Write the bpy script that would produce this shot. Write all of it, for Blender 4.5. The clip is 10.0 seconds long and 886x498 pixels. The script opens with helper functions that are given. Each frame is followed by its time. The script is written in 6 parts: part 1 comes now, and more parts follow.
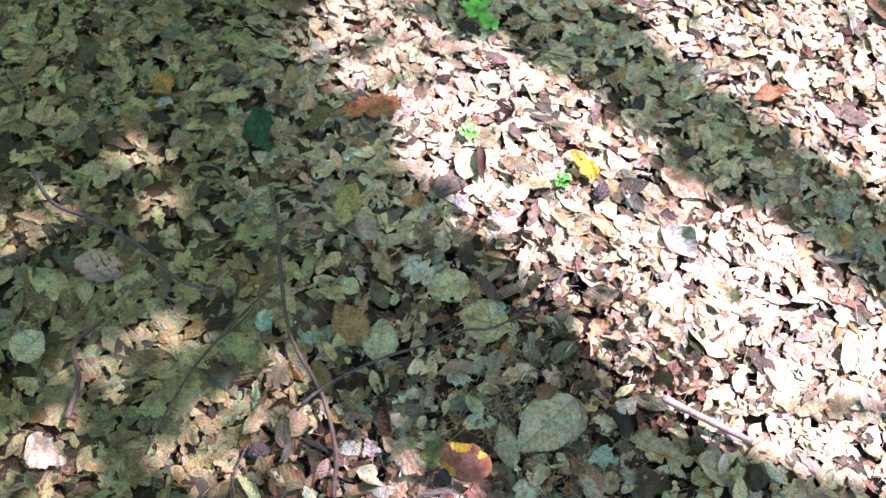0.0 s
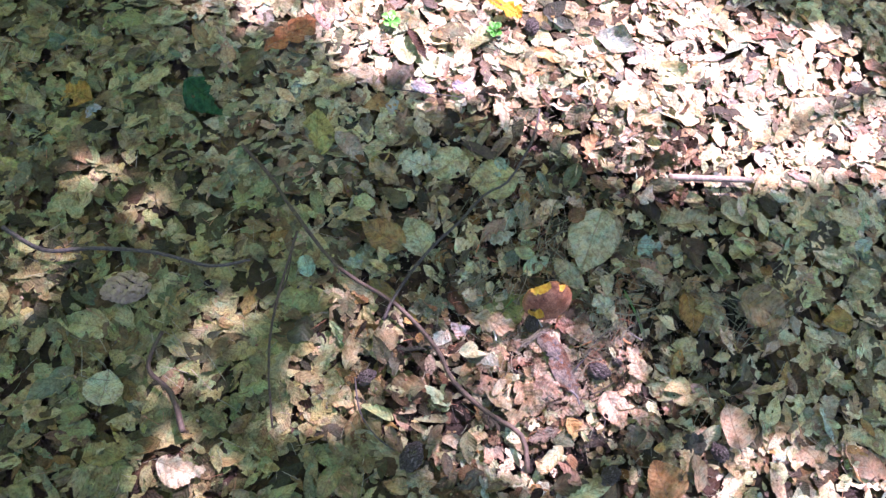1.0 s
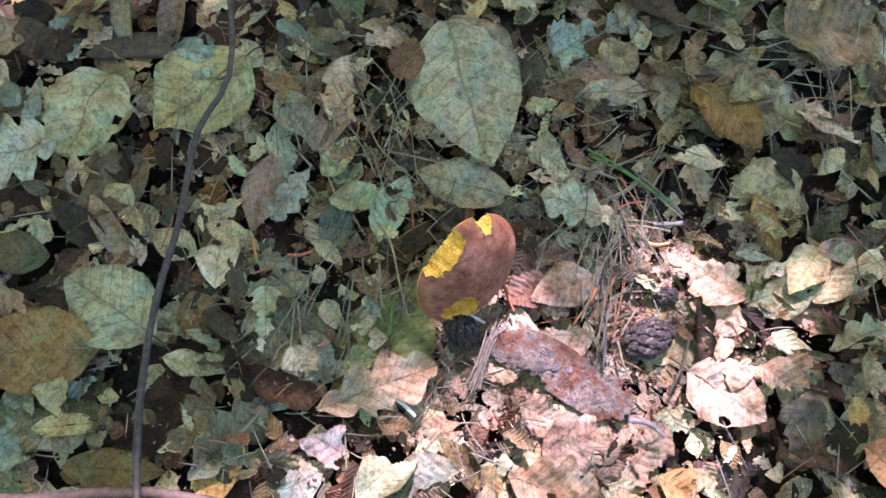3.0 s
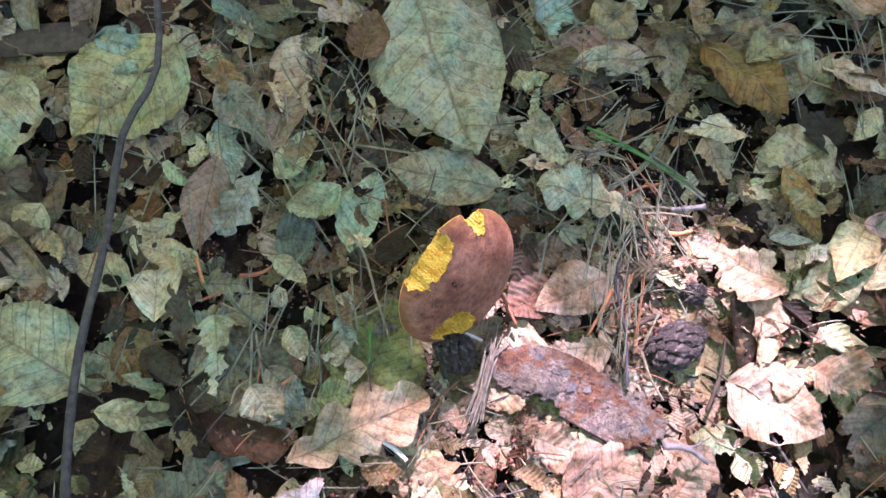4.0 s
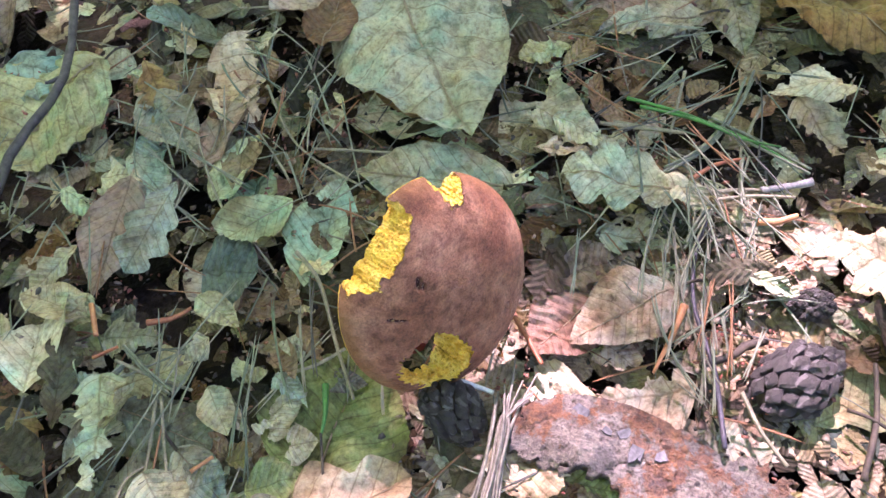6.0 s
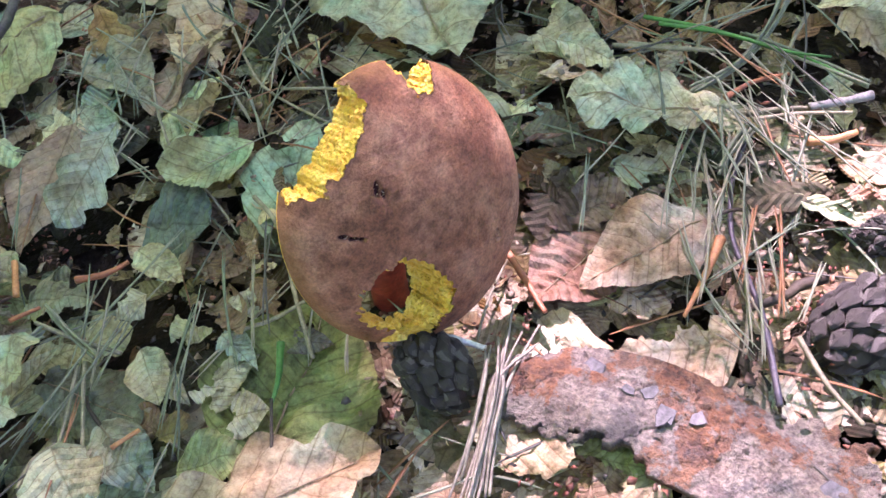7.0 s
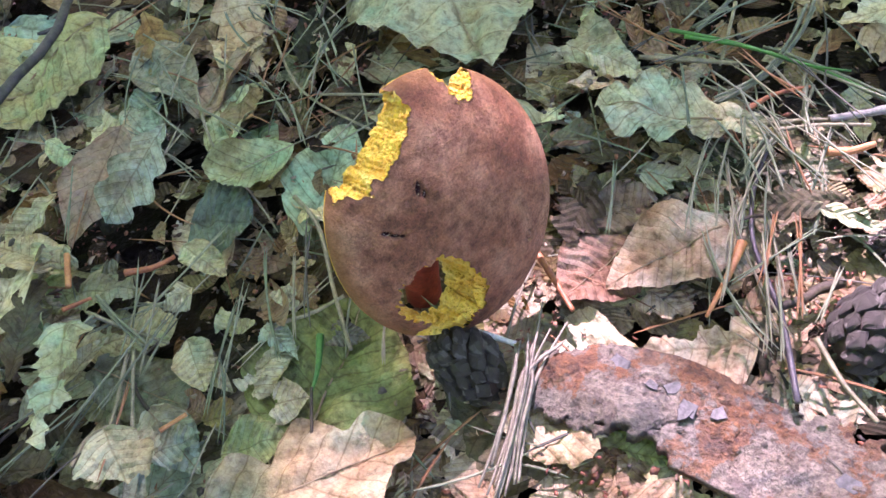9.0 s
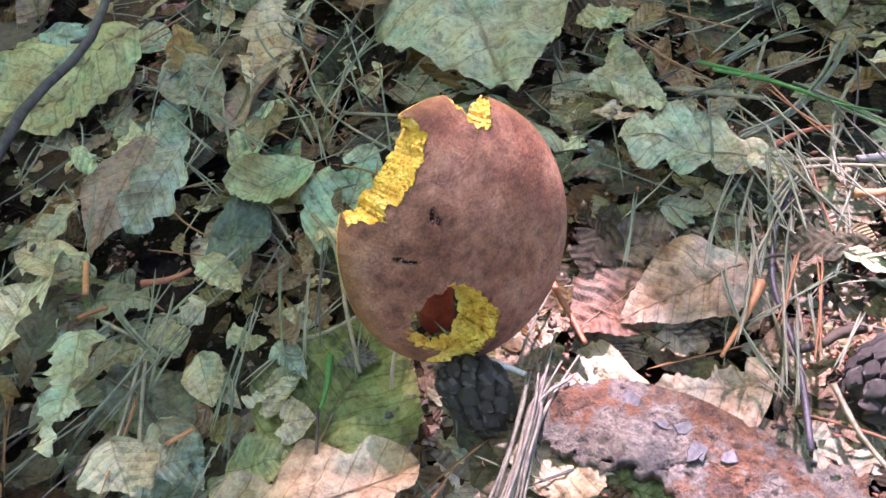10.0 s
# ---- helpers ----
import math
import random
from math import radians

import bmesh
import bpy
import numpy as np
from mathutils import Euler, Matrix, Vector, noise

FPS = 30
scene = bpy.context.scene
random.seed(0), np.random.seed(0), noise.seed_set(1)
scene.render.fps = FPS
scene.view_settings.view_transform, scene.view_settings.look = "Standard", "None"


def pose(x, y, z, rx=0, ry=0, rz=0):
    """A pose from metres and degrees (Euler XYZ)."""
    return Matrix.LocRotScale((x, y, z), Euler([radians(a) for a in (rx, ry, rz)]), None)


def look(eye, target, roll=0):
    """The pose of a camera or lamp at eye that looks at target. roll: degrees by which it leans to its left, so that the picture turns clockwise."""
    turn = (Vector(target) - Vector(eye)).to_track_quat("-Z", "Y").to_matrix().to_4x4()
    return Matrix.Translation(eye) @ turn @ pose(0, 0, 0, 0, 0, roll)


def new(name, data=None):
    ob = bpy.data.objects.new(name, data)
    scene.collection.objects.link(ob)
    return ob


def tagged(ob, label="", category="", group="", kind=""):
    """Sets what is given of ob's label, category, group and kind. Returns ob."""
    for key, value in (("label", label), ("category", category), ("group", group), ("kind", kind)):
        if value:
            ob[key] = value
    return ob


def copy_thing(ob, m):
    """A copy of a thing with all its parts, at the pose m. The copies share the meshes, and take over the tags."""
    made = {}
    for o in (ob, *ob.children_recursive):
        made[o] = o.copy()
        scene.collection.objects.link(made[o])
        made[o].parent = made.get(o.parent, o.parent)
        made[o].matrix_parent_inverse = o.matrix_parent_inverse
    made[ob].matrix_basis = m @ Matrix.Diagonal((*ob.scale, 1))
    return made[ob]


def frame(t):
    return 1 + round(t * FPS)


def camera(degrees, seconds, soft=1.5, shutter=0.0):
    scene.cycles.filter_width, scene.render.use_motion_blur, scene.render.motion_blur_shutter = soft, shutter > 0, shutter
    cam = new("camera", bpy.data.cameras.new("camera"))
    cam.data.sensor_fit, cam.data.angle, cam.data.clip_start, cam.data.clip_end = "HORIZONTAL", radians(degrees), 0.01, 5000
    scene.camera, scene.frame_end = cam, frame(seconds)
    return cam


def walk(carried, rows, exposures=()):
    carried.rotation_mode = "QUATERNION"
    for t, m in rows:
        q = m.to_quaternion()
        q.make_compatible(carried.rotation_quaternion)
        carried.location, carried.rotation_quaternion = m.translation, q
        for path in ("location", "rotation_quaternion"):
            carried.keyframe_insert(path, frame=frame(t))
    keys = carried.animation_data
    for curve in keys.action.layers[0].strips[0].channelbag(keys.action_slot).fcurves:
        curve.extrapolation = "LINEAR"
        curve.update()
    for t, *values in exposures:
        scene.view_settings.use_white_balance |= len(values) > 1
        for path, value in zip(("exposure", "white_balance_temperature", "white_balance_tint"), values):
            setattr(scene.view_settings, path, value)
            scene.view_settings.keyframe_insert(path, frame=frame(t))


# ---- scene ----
# the camera and its walk
cam = camera(55.24, 10.0)
ROWS = [
    (0, (0.0219, -0.0001, 1.2165), (0.0520, 0.2351, 0.7764), 12.46),
    (0.5, (-0.1296, -0.0040, 1.2213), (-0.0431, 0.1975, 0.7720), 15.34),
    (1, (-0.2526, -0.0055, 1.2262), (-0.1387, 0.1628, 0.7694), 12.27),
    (1.5, (-0.2275, 0.0757, 1.1456), (-0.1024, 0.2048, 0.6790), 9.40),
    (2, (-0.1393, 0.2269, 0.9850), (-0.0066, 0.3215, 0.5123), 8.80),
    (2.5, (-0.0543, 0.2384, 0.7754), (0.0935, 0.3177, 0.3044), 8.73),
    (2.7, (-0.0346, 0.2394, 0.6677), (0.1206, 0.3117, 0.1979), 10.07),
    (3.8, (0.0226, 0.2584, 0.4394), (0.1866, 0.3169, -0.0292), 10.07),
    (4, (0.0169, 0.2589, 0.4598), (0.1855, 0.3154, -0.0075), 10.34),
    (4.5, (0.0163, 0.2468, 0.4585), (0.1885, 0.3129, -0.0062), 6.54),
    (5, (0.0261, 0.2441, 0.4347), (0.2014, 0.3323, -0.0251), 0.33),
    (5.5, (0.0424, 0.2152, 0.3966), (0.2402, 0.3408, -0.0451), -5.67),
    (6, (0.0394, 0.2096, 0.3008), (0.2582, 0.3625, -0.1220), -8.82),
    (6.2, (0.0435, 0.2045, 0.2720), (0.2674, 0.3636, -0.1458), -9.64),
    (7.3, (0.0414, 0.1975, 0.2293), (0.2761, 0.3847, -0.1704), -13.15),
    (7.5, (0.0414, 0.1973, 0.2295), (0.2761, 0.3847, -0.1702), -13.18),
    (8, (0.0402, 0.1984, 0.2367), (0.2755, 0.3870, -0.1621), -13.08),
    (8.5, (0.0374, 0.1975, 0.2418), (0.2714, 0.3883, -0.1567), -13.17),
    (9, (0.0310, 0.1973, 0.2394), (0.2648, 0.3900, -0.1584), -12.80),
    (9.5, (0.0401, 0.1986, 0.2400), (0.2715, 0.3948, -0.1575), -12.61),
    (10, (0.0364, 0.1958, 0.2400), (0.2678, 0.4049, -0.1508), -12.33),
]
EXPOSURES = [(0, 2.80, 5780, 39), (1, 2.70, 5780, 41), (2, 2.44, 5780, 42), (2.7, 2.78, 5900, 42), (3.8, 3.0, 5900, 42), (5, 3.2, 5900, 41), (6, 3.38, 5960, 38), (7.5, 3.32, 5940, 36), (10, 3.28, 5940, 36)]
walk(cam, [(t, look(eye, target, roll)) for t, eye, target, roll in ROWS], EXPOSURES)

# world and sun
SUN_WAY = Vector((0.47, 0.28, 0.84)).normalized()
world = bpy.data.worlds.new("world")
scene.world = world
world.use_nodes = True
sky = world.node_tree.nodes.new("ShaderNodeTexSky")
sky.sky_type = "NISHITA"
sky.sun_disc = False
sky.sun_elevation = math.asin(SUN_WAY.z)
sky.sun_rotation = math.atan2(SUN_WAY.x, SUN_WAY.y)
sky.air_density, sky.dust_density, sky.ozone_density = 1.0, 2.5, 1.0
world.node_tree.links.new(sky.outputs["Color"], world.node_tree.nodes["Background"].inputs["Color"])
world.node_tree.nodes["Background"].inputs["Strength"].default_value = 0.096
sun = new("sun", bpy.data.lights.new("sun", "SUN"))
sun.data.energy, sun.data.angle, sun.data.color = 3.9, radians(0.55), (1.0, 0.775, 0.825)
sun.matrix_world = look(SUN_WAY * 20, (0, 0, 0))

rng = np.random.default_rng(11)


# materials
def node_material(name):
    m = bpy.data.materials.new(name)
    m.use_nodes = True
    nt = m.node_tree
    return m, nt, nt.nodes["Principled BSDF"]


def add(nt, kind, **values):
    n = nt.nodes.new(kind)
    for key, value in values.items():
        n.inputs[key].default_value = value
    return n


def math_node(nt, op, a, b=None, clamp=False):
    n = nt.nodes.new("ShaderNodeMath")
    n.operation, n.use_clamp = op, clamp
    for k, v in ((0, a), (1, b)):
        if v is None:
            continue
        if isinstance(v, (int, float)):
            n.inputs[k].default_value = v
        else:
            nt.links.new(v, n.inputs[k])
    return n.outputs[0]


def mix_colour(nt, how, fac, a, b):
    n = nt.nodes.new("ShaderNodeMix")
    n.data_type, n.blend_type = "RGBA", how
    for sock, v in ((n.inputs[0], fac), (n.inputs[6], a), (n.inputs[7], b)):
        if isinstance(v, (int, float)):
            sock.default_value = v
        elif isinstance(v, tuple):
            sock.default_value = (*v, 1.0)
        else:
            nt.links.new(v, sock)
    return n.outputs[2]


def noise_node(nt, scale, detail=4.0, rough=0.55, vector=None):
    n = add(nt, "ShaderNodeTexNoise", Scale=scale, Detail=detail, Roughness=rough)
    if vector is None:
        vector = nt.nodes.new("ShaderNodeTexCoord").outputs["Object"]
    nt.links.new(vector, n.inputs["Vector"])
    return n.outputs["Fac"]


def ramp(nt, fac, stops):
    n = nt.nodes.new("ShaderNodeValToRGB")
    e = n.color_ramp.elements
    while len(e) < len(stops):
        e.new(0.5)
    for el, (pos, col) in zip(e, stops):
        el.position, el.color = pos, (*col, 1.0)
    nt.links.new(fac, n.inputs["Fac"])
    return n.outputs["Color"]


def bump(nt, bsdf, height, strength, distance):
    n = add(nt, "ShaderNodeBump", Strength=strength, Distance=distance)
    nt.links.new(height, n.inputs["Height"])
    nt.links.new(n.outputs["Normal"], bsdf.inputs["Normal"])
    return n.outputs["Normal"]


def leaf_material(name, veins=9.0, see_through=0.09, gloss=0.6):
    """Dry leaf: colour from the leaf's own tint, ribs by the leaf's own length and width."""
    m, nt, bsdf = node_material(name)
    tint = nt.nodes.new("ShaderNodeAttribute")
    tint.attribute_name = "tint"
    uv = nt.nodes.new("ShaderNodeUVMap")
    uv.uv_map = "UVMap"
    sep = nt.nodes.new("ShaderNodeSeparateXYZ")
    nt.links.new(uv.outputs["UV"], sep.inputs[0])
    across = math_node(nt, "ABSOLUTE", math_node(nt, "MULTIPLY", math_node(nt, "SUBTRACT", sep.outputs[1], 0.5), 2.0))
    obj = nt.nodes.new("ShaderNodeTexCoord").outputs["Object"]
    wob = noise_node(nt, 60.0, 2.0, 0.5, obj)
    # side ribs run forward from the midrib
    t = math_node(nt, "SUBTRACT", math_node(nt, "MULTIPLY", sep.outputs[0], veins), math_node(nt, "MULTIPLY", across, 2.2))
    t = math_node(nt, "ADD", t, math_node(nt, "MULTIPLY", wob, 0.5))
    saw = math_node(nt, "ABSOLUTE", math_node(nt, "SUBTRACT", math_node(nt, "FRACT", t), 0.5))
    side = math_node(nt, "SUBTRACT", 1.0, math_node(nt, "MULTIPLY", saw, 15.0), True)
    mid = math_node(nt, "SUBTRACT", 1.0, math_node(nt, "MULTIPLY", across, 24.0), True)
    rib = math_node(nt, "MAXIMUM", side, mid)
    big = noise_node(nt, 38.0, 4.0, 0.6, obj)
    fine = noise_node(nt, 420.0, 5.0, 0.65, obj)
    spots = add(nt, "ShaderNodeTexVoronoi", Scale=170.0)
    nt.links.new(obj, spots.inputs["Vector"])
    speck = math_node(nt, "LESS_THAN", spots.outputs["Distance"], 0.13)
    col = mix_colour(nt, "MULTIPLY", 0.55, tint.outputs["Color"], ramp(nt, big, [(0.32, (0.36, 0.32, 0.27)), (0.44, (0.80, 0.78, 0.73)), (0.55, (1.06, 1.06, 1.03)), (0.70, (1.45, 1.42, 1.3))]))
    col = mix_colour(nt, "MULTIPLY", 0.7, col, ramp(nt, fine, [(0.35, (0.52, 0.48, 0.44)), (0.46, (0.96, 0.95, 0.94)), (0.62, (1.22, 1.22, 1.20))]))
    patch = noise_node(nt, 55.0, 4.0, 0.6, nt.nodes.new("ShaderNodeNewGeometry").outputs["Position"])
    col = mix_colour(nt, "MULTIPLY", 0.9, col, ramp(nt, patch, [(0.34, (0.74, 1.00, 0.98)), (0.46, (0.98, 1.02, 0.95)), (0.56, (1.07, 1.00, 0.86)), (0.68, (0.92, 0.72, 0.55))]))
    edge = math_node(nt, "MULTIPLY", math_node(nt, "SUBTRACT", math_node(nt, "ADD", across, math_node(nt, "MULTIPLY", wob, 0.9)), 1.22), 4.0, True)
    col = mix_colour(nt, "MULTIPLY", math_node(nt, "MULTIPLY", edge, 0.6), col, (0.50, 0.38, 0.26))
    net = add(nt, "ShaderNodeTexVoronoi", Scale=480.0)
    net.feature = "DISTANCE_TO_EDGE"
    nt.links.new(obj, net.inputs["Vector"])
    fibre = math_node(nt, "SUBTRACT", 1.0, math_node(nt, "MULTIPLY", net.outputs["Distance"], 9.0), True)
    col = mix_colour(nt, "MULTIPLY", math_node(nt, "MULTIPLY", fibre, 0.28), col, (0.52, 0.46, 0.38))
    col = mix_colour(nt, "MULTIPLY", math_node(nt, "MULTIPLY", speck, 0.18), col, (0.30, 0.24, 0.18))
    col = mix_colour(nt, "MULTIPLY", math_node(nt, "MULTIPLY", rib, 0.66), col, (0.40, 0.32, 0.24))
    crease = noise_node(nt, 150.0, 4.0, 0.62, obj)
    col = mix_colour(nt, "MULTIPLY", 0.6, col, ramp(nt, crease, [(0.36, (0.55, 0.52, 0.47)), (0.47, (1.0, 1.0, 1.0)), (0.64, (1.16, 1.15, 1.12))]))
    col = mix_colour(nt, "MULTIPLY", 1.0, col, (0.72, 0.72, 0.72))
    nt.links.new(col, bsdf.inputs["Base Color"])
    bsdf.inputs["Roughness"].default_value = gloss
    bsdf.inputs["Specular IOR Level"].default_value = 0.18
    height = math_node(nt, "ADD", math_node(nt, "ADD", math_node(nt, "MULTIPLY", saw, 1.1), math_node(nt, "MULTIPLY", crease, 2.2)), math_node(nt, "MULTIPLY", fine, 0.55))
    nrm = bump(nt, bsdf, height, 0.8, 0.0013)
    tr = nt.nodes.new("ShaderNodeBsdfTranslucent")
    nt.links.new(mix_colour(nt, "MULTIPLY", 1.0, col, (1.1, 0.85, 0.55)), tr.inputs["Color"])
    nt.links.new(nrm, tr.inputs["Normal"])
    mx = add(nt, "ShaderNodeMixShader", Fac=see_through)
    nt.links.new(bsdf.outputs[0], mx.inputs[1])
    nt.links.new(tr.outputs[0], mx.inputs[2])
    nt.links.new(mx.outputs[0], nt.nodes["Material Output"].inputs["Surface"])
    return m


def grain_material(name, dark, light, scale, rough=0.75, relief=0.0006, stretch=(1, 1, 1)):
    """A mottled natural surface between two colours."""
    m, nt, bsdf = node_material(name)
    mp = nt.nodes.new("ShaderNodeMapping")
    mp.inputs["Scale"].default_value = stretch
    nt.links.new(nt.nodes.new("ShaderNodeTexCoord").outputs["Object"], mp.inputs["Vector"])
    n1 = noise_node(nt, scale, 6.0, 0.62, mp.outputs[0])
    n2 = noise_node(nt, scale * 6, 4.0, 0.6, mp.outputs[0])
    rnd = nt.nodes.new("ShaderNodeObjectInfo").outputs["Random"]
    c = ramp(nt, n1, [(0.32, dark), (0.68, light)])
    c = mix_colour(nt, "MULTIPLY", 0.6, c, ramp(nt, n2, [(0.3, (0.55, 0.53, 0.5)), (0.65, (1.15, 1.13, 1.1))]))
    c = mix_colour(nt, "MULTIPLY", 0.5, c, ramp(nt, rnd, [(0.0, (0.7, 0.7, 0.7)), (1.0, (1.2, 1.2, 1.2))]))
    nt.links.new(c, bsdf.inputs["Base Color"])
    bsdf.inputs["Roughness"].default_value = rough
    bump(nt, bsdf, math_node(nt, "ADD", n1, math_node(nt, "MULTIPLY", n2, 0.4)), 0.7, relief)
    return m


def tinted_material(name, rough=0.6):
    """Needles and crumbs: each piece has its own tint."""
    m, nt, bsdf = node_material(name)
    tint = nt.nodes.new("ShaderNodeAttribute")
    tint.attribute_name = "tint"
    fine = noise_node(nt, 500.0, 4.0)
    nt.links.new(mix_colour(nt, "MULTIPLY", 0.7, tint.outputs["Color"], ramp(nt, fine, [(0.3, (0.6, 0.57, 0.54)), (0.65, (1.15, 1.15, 1.1))])), bsdf.inputs["Base Color"])
    bsdf.inputs["Roughness"].default_value = rough
    bump(nt, bsdf, fine, 0.4, 0.0004)
    return m


def cap_material():
    m, nt, bsdf = node_material("cap_skin")
    obj = nt.nodes.new("ShaderNodeTexCoord").outputs["Object"]
    big = noise_node(nt, 55.0, 5.0, 0.6, obj)
    mid = noise_node(nt, 260.0, 6.0, 0.7, obj)
    fine = noise_node(nt, 1300.0, 4.0, 0.75, obj)
    c = ramp(nt, big, [(0.30, (0.105, 0.038, 0.023)), (0.44, (0.205, 0.089, 0.052)), (0.56, (0.280, 0.134, 0.083)), (0.70, (0.38, 0.21, 0.138))])
    c = mix_colour(nt, "MULTIPLY", 0.8, c, ramp(nt, mid, [(0.34, (0.42, 0.35, 0.33)), (0.48, (0.92, 0.91, 0.90)), (0.66, (1.45, 1.38, 1.30))]))
    c = mix_colour(nt, "MULTIPLY", 0.9, c, ramp(nt, fine, [(0.32, (0.58, 0.55, 0.54)), (0.5, (1.0, 1.0, 1.0)), (0.68, (1.42, 1.40, 1.38))]))
    # the margin is more ochre, worn thin
    rim = nt.nodes.new("ShaderNodeAttribute")
    rim.attribute_name = "rim"
    c = mix_colour(nt, "MIX", math_node(nt, "MULTIPLY", rim.outputs["Fac"], 0.55), c, (0.27, 0.13, 0.045))
    stain = nt.nodes.new("ShaderNodeAttribute")
    stain.attribute_name = "stain"
    blot = math_node(nt, "MULTIPLY", stain.outputs["Fac"], math_node(nt, "MULTIPLY", math_node(nt, "SUBTRACT", noise_node(nt, 330.0, 5.0, 0.7, obj), 0.36), 4.5, True))
    c = mix_colour(nt, "MIX", math_node(nt, "MULTIPLY", blot, 0.75), c, (0.075, 0.020, 0.018))
    pale = math_node(nt, "MULTIPLY", math_node(nt, "SUBTRACT", noise_node(nt, 120.0, 6.0, 0.7, obj), 0.56), 5.0, True)
    c = mix_colour(nt, "MIX", math_node(nt, "MULTIPLY", pale, 0.45), c, (0.36, 0.21, 0.13))
    pit = nt.nodes.new("ShaderNodeAttribute")
    pit.attribute_name = "pit"
    speck = math_node(nt, "GREATER_THAN", noise_node(nt, 1500.0, 2.0, 0.5, obj), 0.60)
    floor_of_pit = mix_colour(nt, "MIX", speck, (0.045, 0.012, 0.012), (0.55, 0.42, 0.30))
    c = mix_colour(nt, "MIX", math_node(nt, "MULTIPLY", math_node(nt, "SUBTRACT", pit.outputs["Fac"], 0.30), 4.0, True), c, floor_of_pit)
    nt.links.new(c, bsdf.inputs["Base Color"])
    bsdf.inputs["Roughness"].default_value = 0.62
    bsdf.inputs["Specular IOR Level"].default_value = 0.22
    bump(nt, bsdf, math_node(nt, "ADD", mid, math_node(nt, "MULTIPLY", fine, 0.45)), 0.9, 0.0022)
    return m


def flesh_material():
    m, nt, bsdf = node_material("yellow_flesh")
    obj = nt.nodes.new("ShaderNodeTexCoord").outputs["Object"]
    cells = add(nt, "ShaderNodeTexVoronoi", Scale=850.0)
    nt.links.new(obj, cells.inputs["Vector"])
    big = noise_node(nt, 160.0, 4.0, 0.6, obj)
    c = ramp(nt, big, [(0.3, (0.66, 0.32, 0.025)), (0.50, (0.86, 0.53, 0.06)), (0.72, (0.90, 0.64, 0.17))])
    c = mix_colour(nt, "MULTIPLY", 0.45, c, ramp(nt, cells.outputs["Distance"], [(0.1, (0.62, 0.52, 0.35)), (0.5, (1.05, 1.05, 1.05))]))
    nt.links.new(c, bsdf.inputs["Base Color"])
    bsdf.inputs["Roughness"].default_value = 0.6
    bsdf.inputs["Subsurface Weight"].default_value = 0.25
    bsdf.inputs["Subsurface Radius"].default_value = (0.004, 0.0025, 0.0006)
    bsdf.inputs["Subsurface Scale"].default_value = 1.0
    bump(nt, bsdf, math_node(nt, "ADD", big, math_node(nt, "MULTIPLY", cells.outputs["Distance"], 1.3)), 0.8, 0.0016)
    return m


def soil_material():
    m, nt, bsdf = node_material("humus")
    obj = nt.nodes.new("ShaderNodeTexCoord").outputs["Object"]
    n1 = noise_node(nt, 45.0, 8.0, 0.65, obj)
    n2 = noise_node(nt, 400.0, 5.0, 0.65, obj)
    c = ramp(nt, n1, [(0.3, (0.016, 0.010, 0.007)), (0.55, (0.045, 0.028, 0.018)), (0.75, (0.10, 0.065, 0.04))])
    c = mix_colour(nt, "MULTIPLY", 0.7, c, ramp(nt, n2, [(0.3, (0.45, 0.42, 0.4)), (0.7, (1.4, 1.35, 1.3))]))
    # further out the same litter, seen as a mottled carpet of leaves
    bits = add(nt, "ShaderNodeTexVoronoi", Scale=26.0)
    nt.links.new(obj, bits.inputs["Vector"])
    tone = nt.nodes.new("ShaderNodeSeparateColor")
    nt.links.new(bits.outputs["Color"], tone.inputs[0])
    carpet = ramp(nt, tone.outputs[0], [(0.0, (0.06, 0.04, 0.025)), (0.35, (0.20, 0.14, 0.09)), (0.65, (0.32, 0.26, 0.18)), (0.9, (0.40, 0.36, 0.26))])
    carpet = mix_colour(nt, "MULTIPLY", 0.7, carpet, ramp(nt, n1, [(0.3, (0.4, 0.38, 0.35)), (0.65, (1.1, 1.1, 1.1))]))
    rad = nt.nodes.new("ShaderNodeVectorMath")
    rad.operation = "DISTANCE"
    nt.links.new(obj, rad.inputs[0])
    rad.inputs[1].default_value = (0.2, 0.6, 0.0)
    out = math_node(nt, "MULTIPLY", math_node(nt, "SUBTRACT", rad.outputs["Value"], 1.2), 2.5, True)
    c = mix_colour(nt, "MIX", out, c, carpet)
    nt.links.new(c, bsdf.inputs["Base Color"])
    bsdf.inputs["Roughness"].default_value = 0.9
    bump(nt, bsdf, math_node(nt, "ADD", n1, math_node(nt, "MULTIPLY", n2, 0.5)), 1.0, 0.004)
    return m


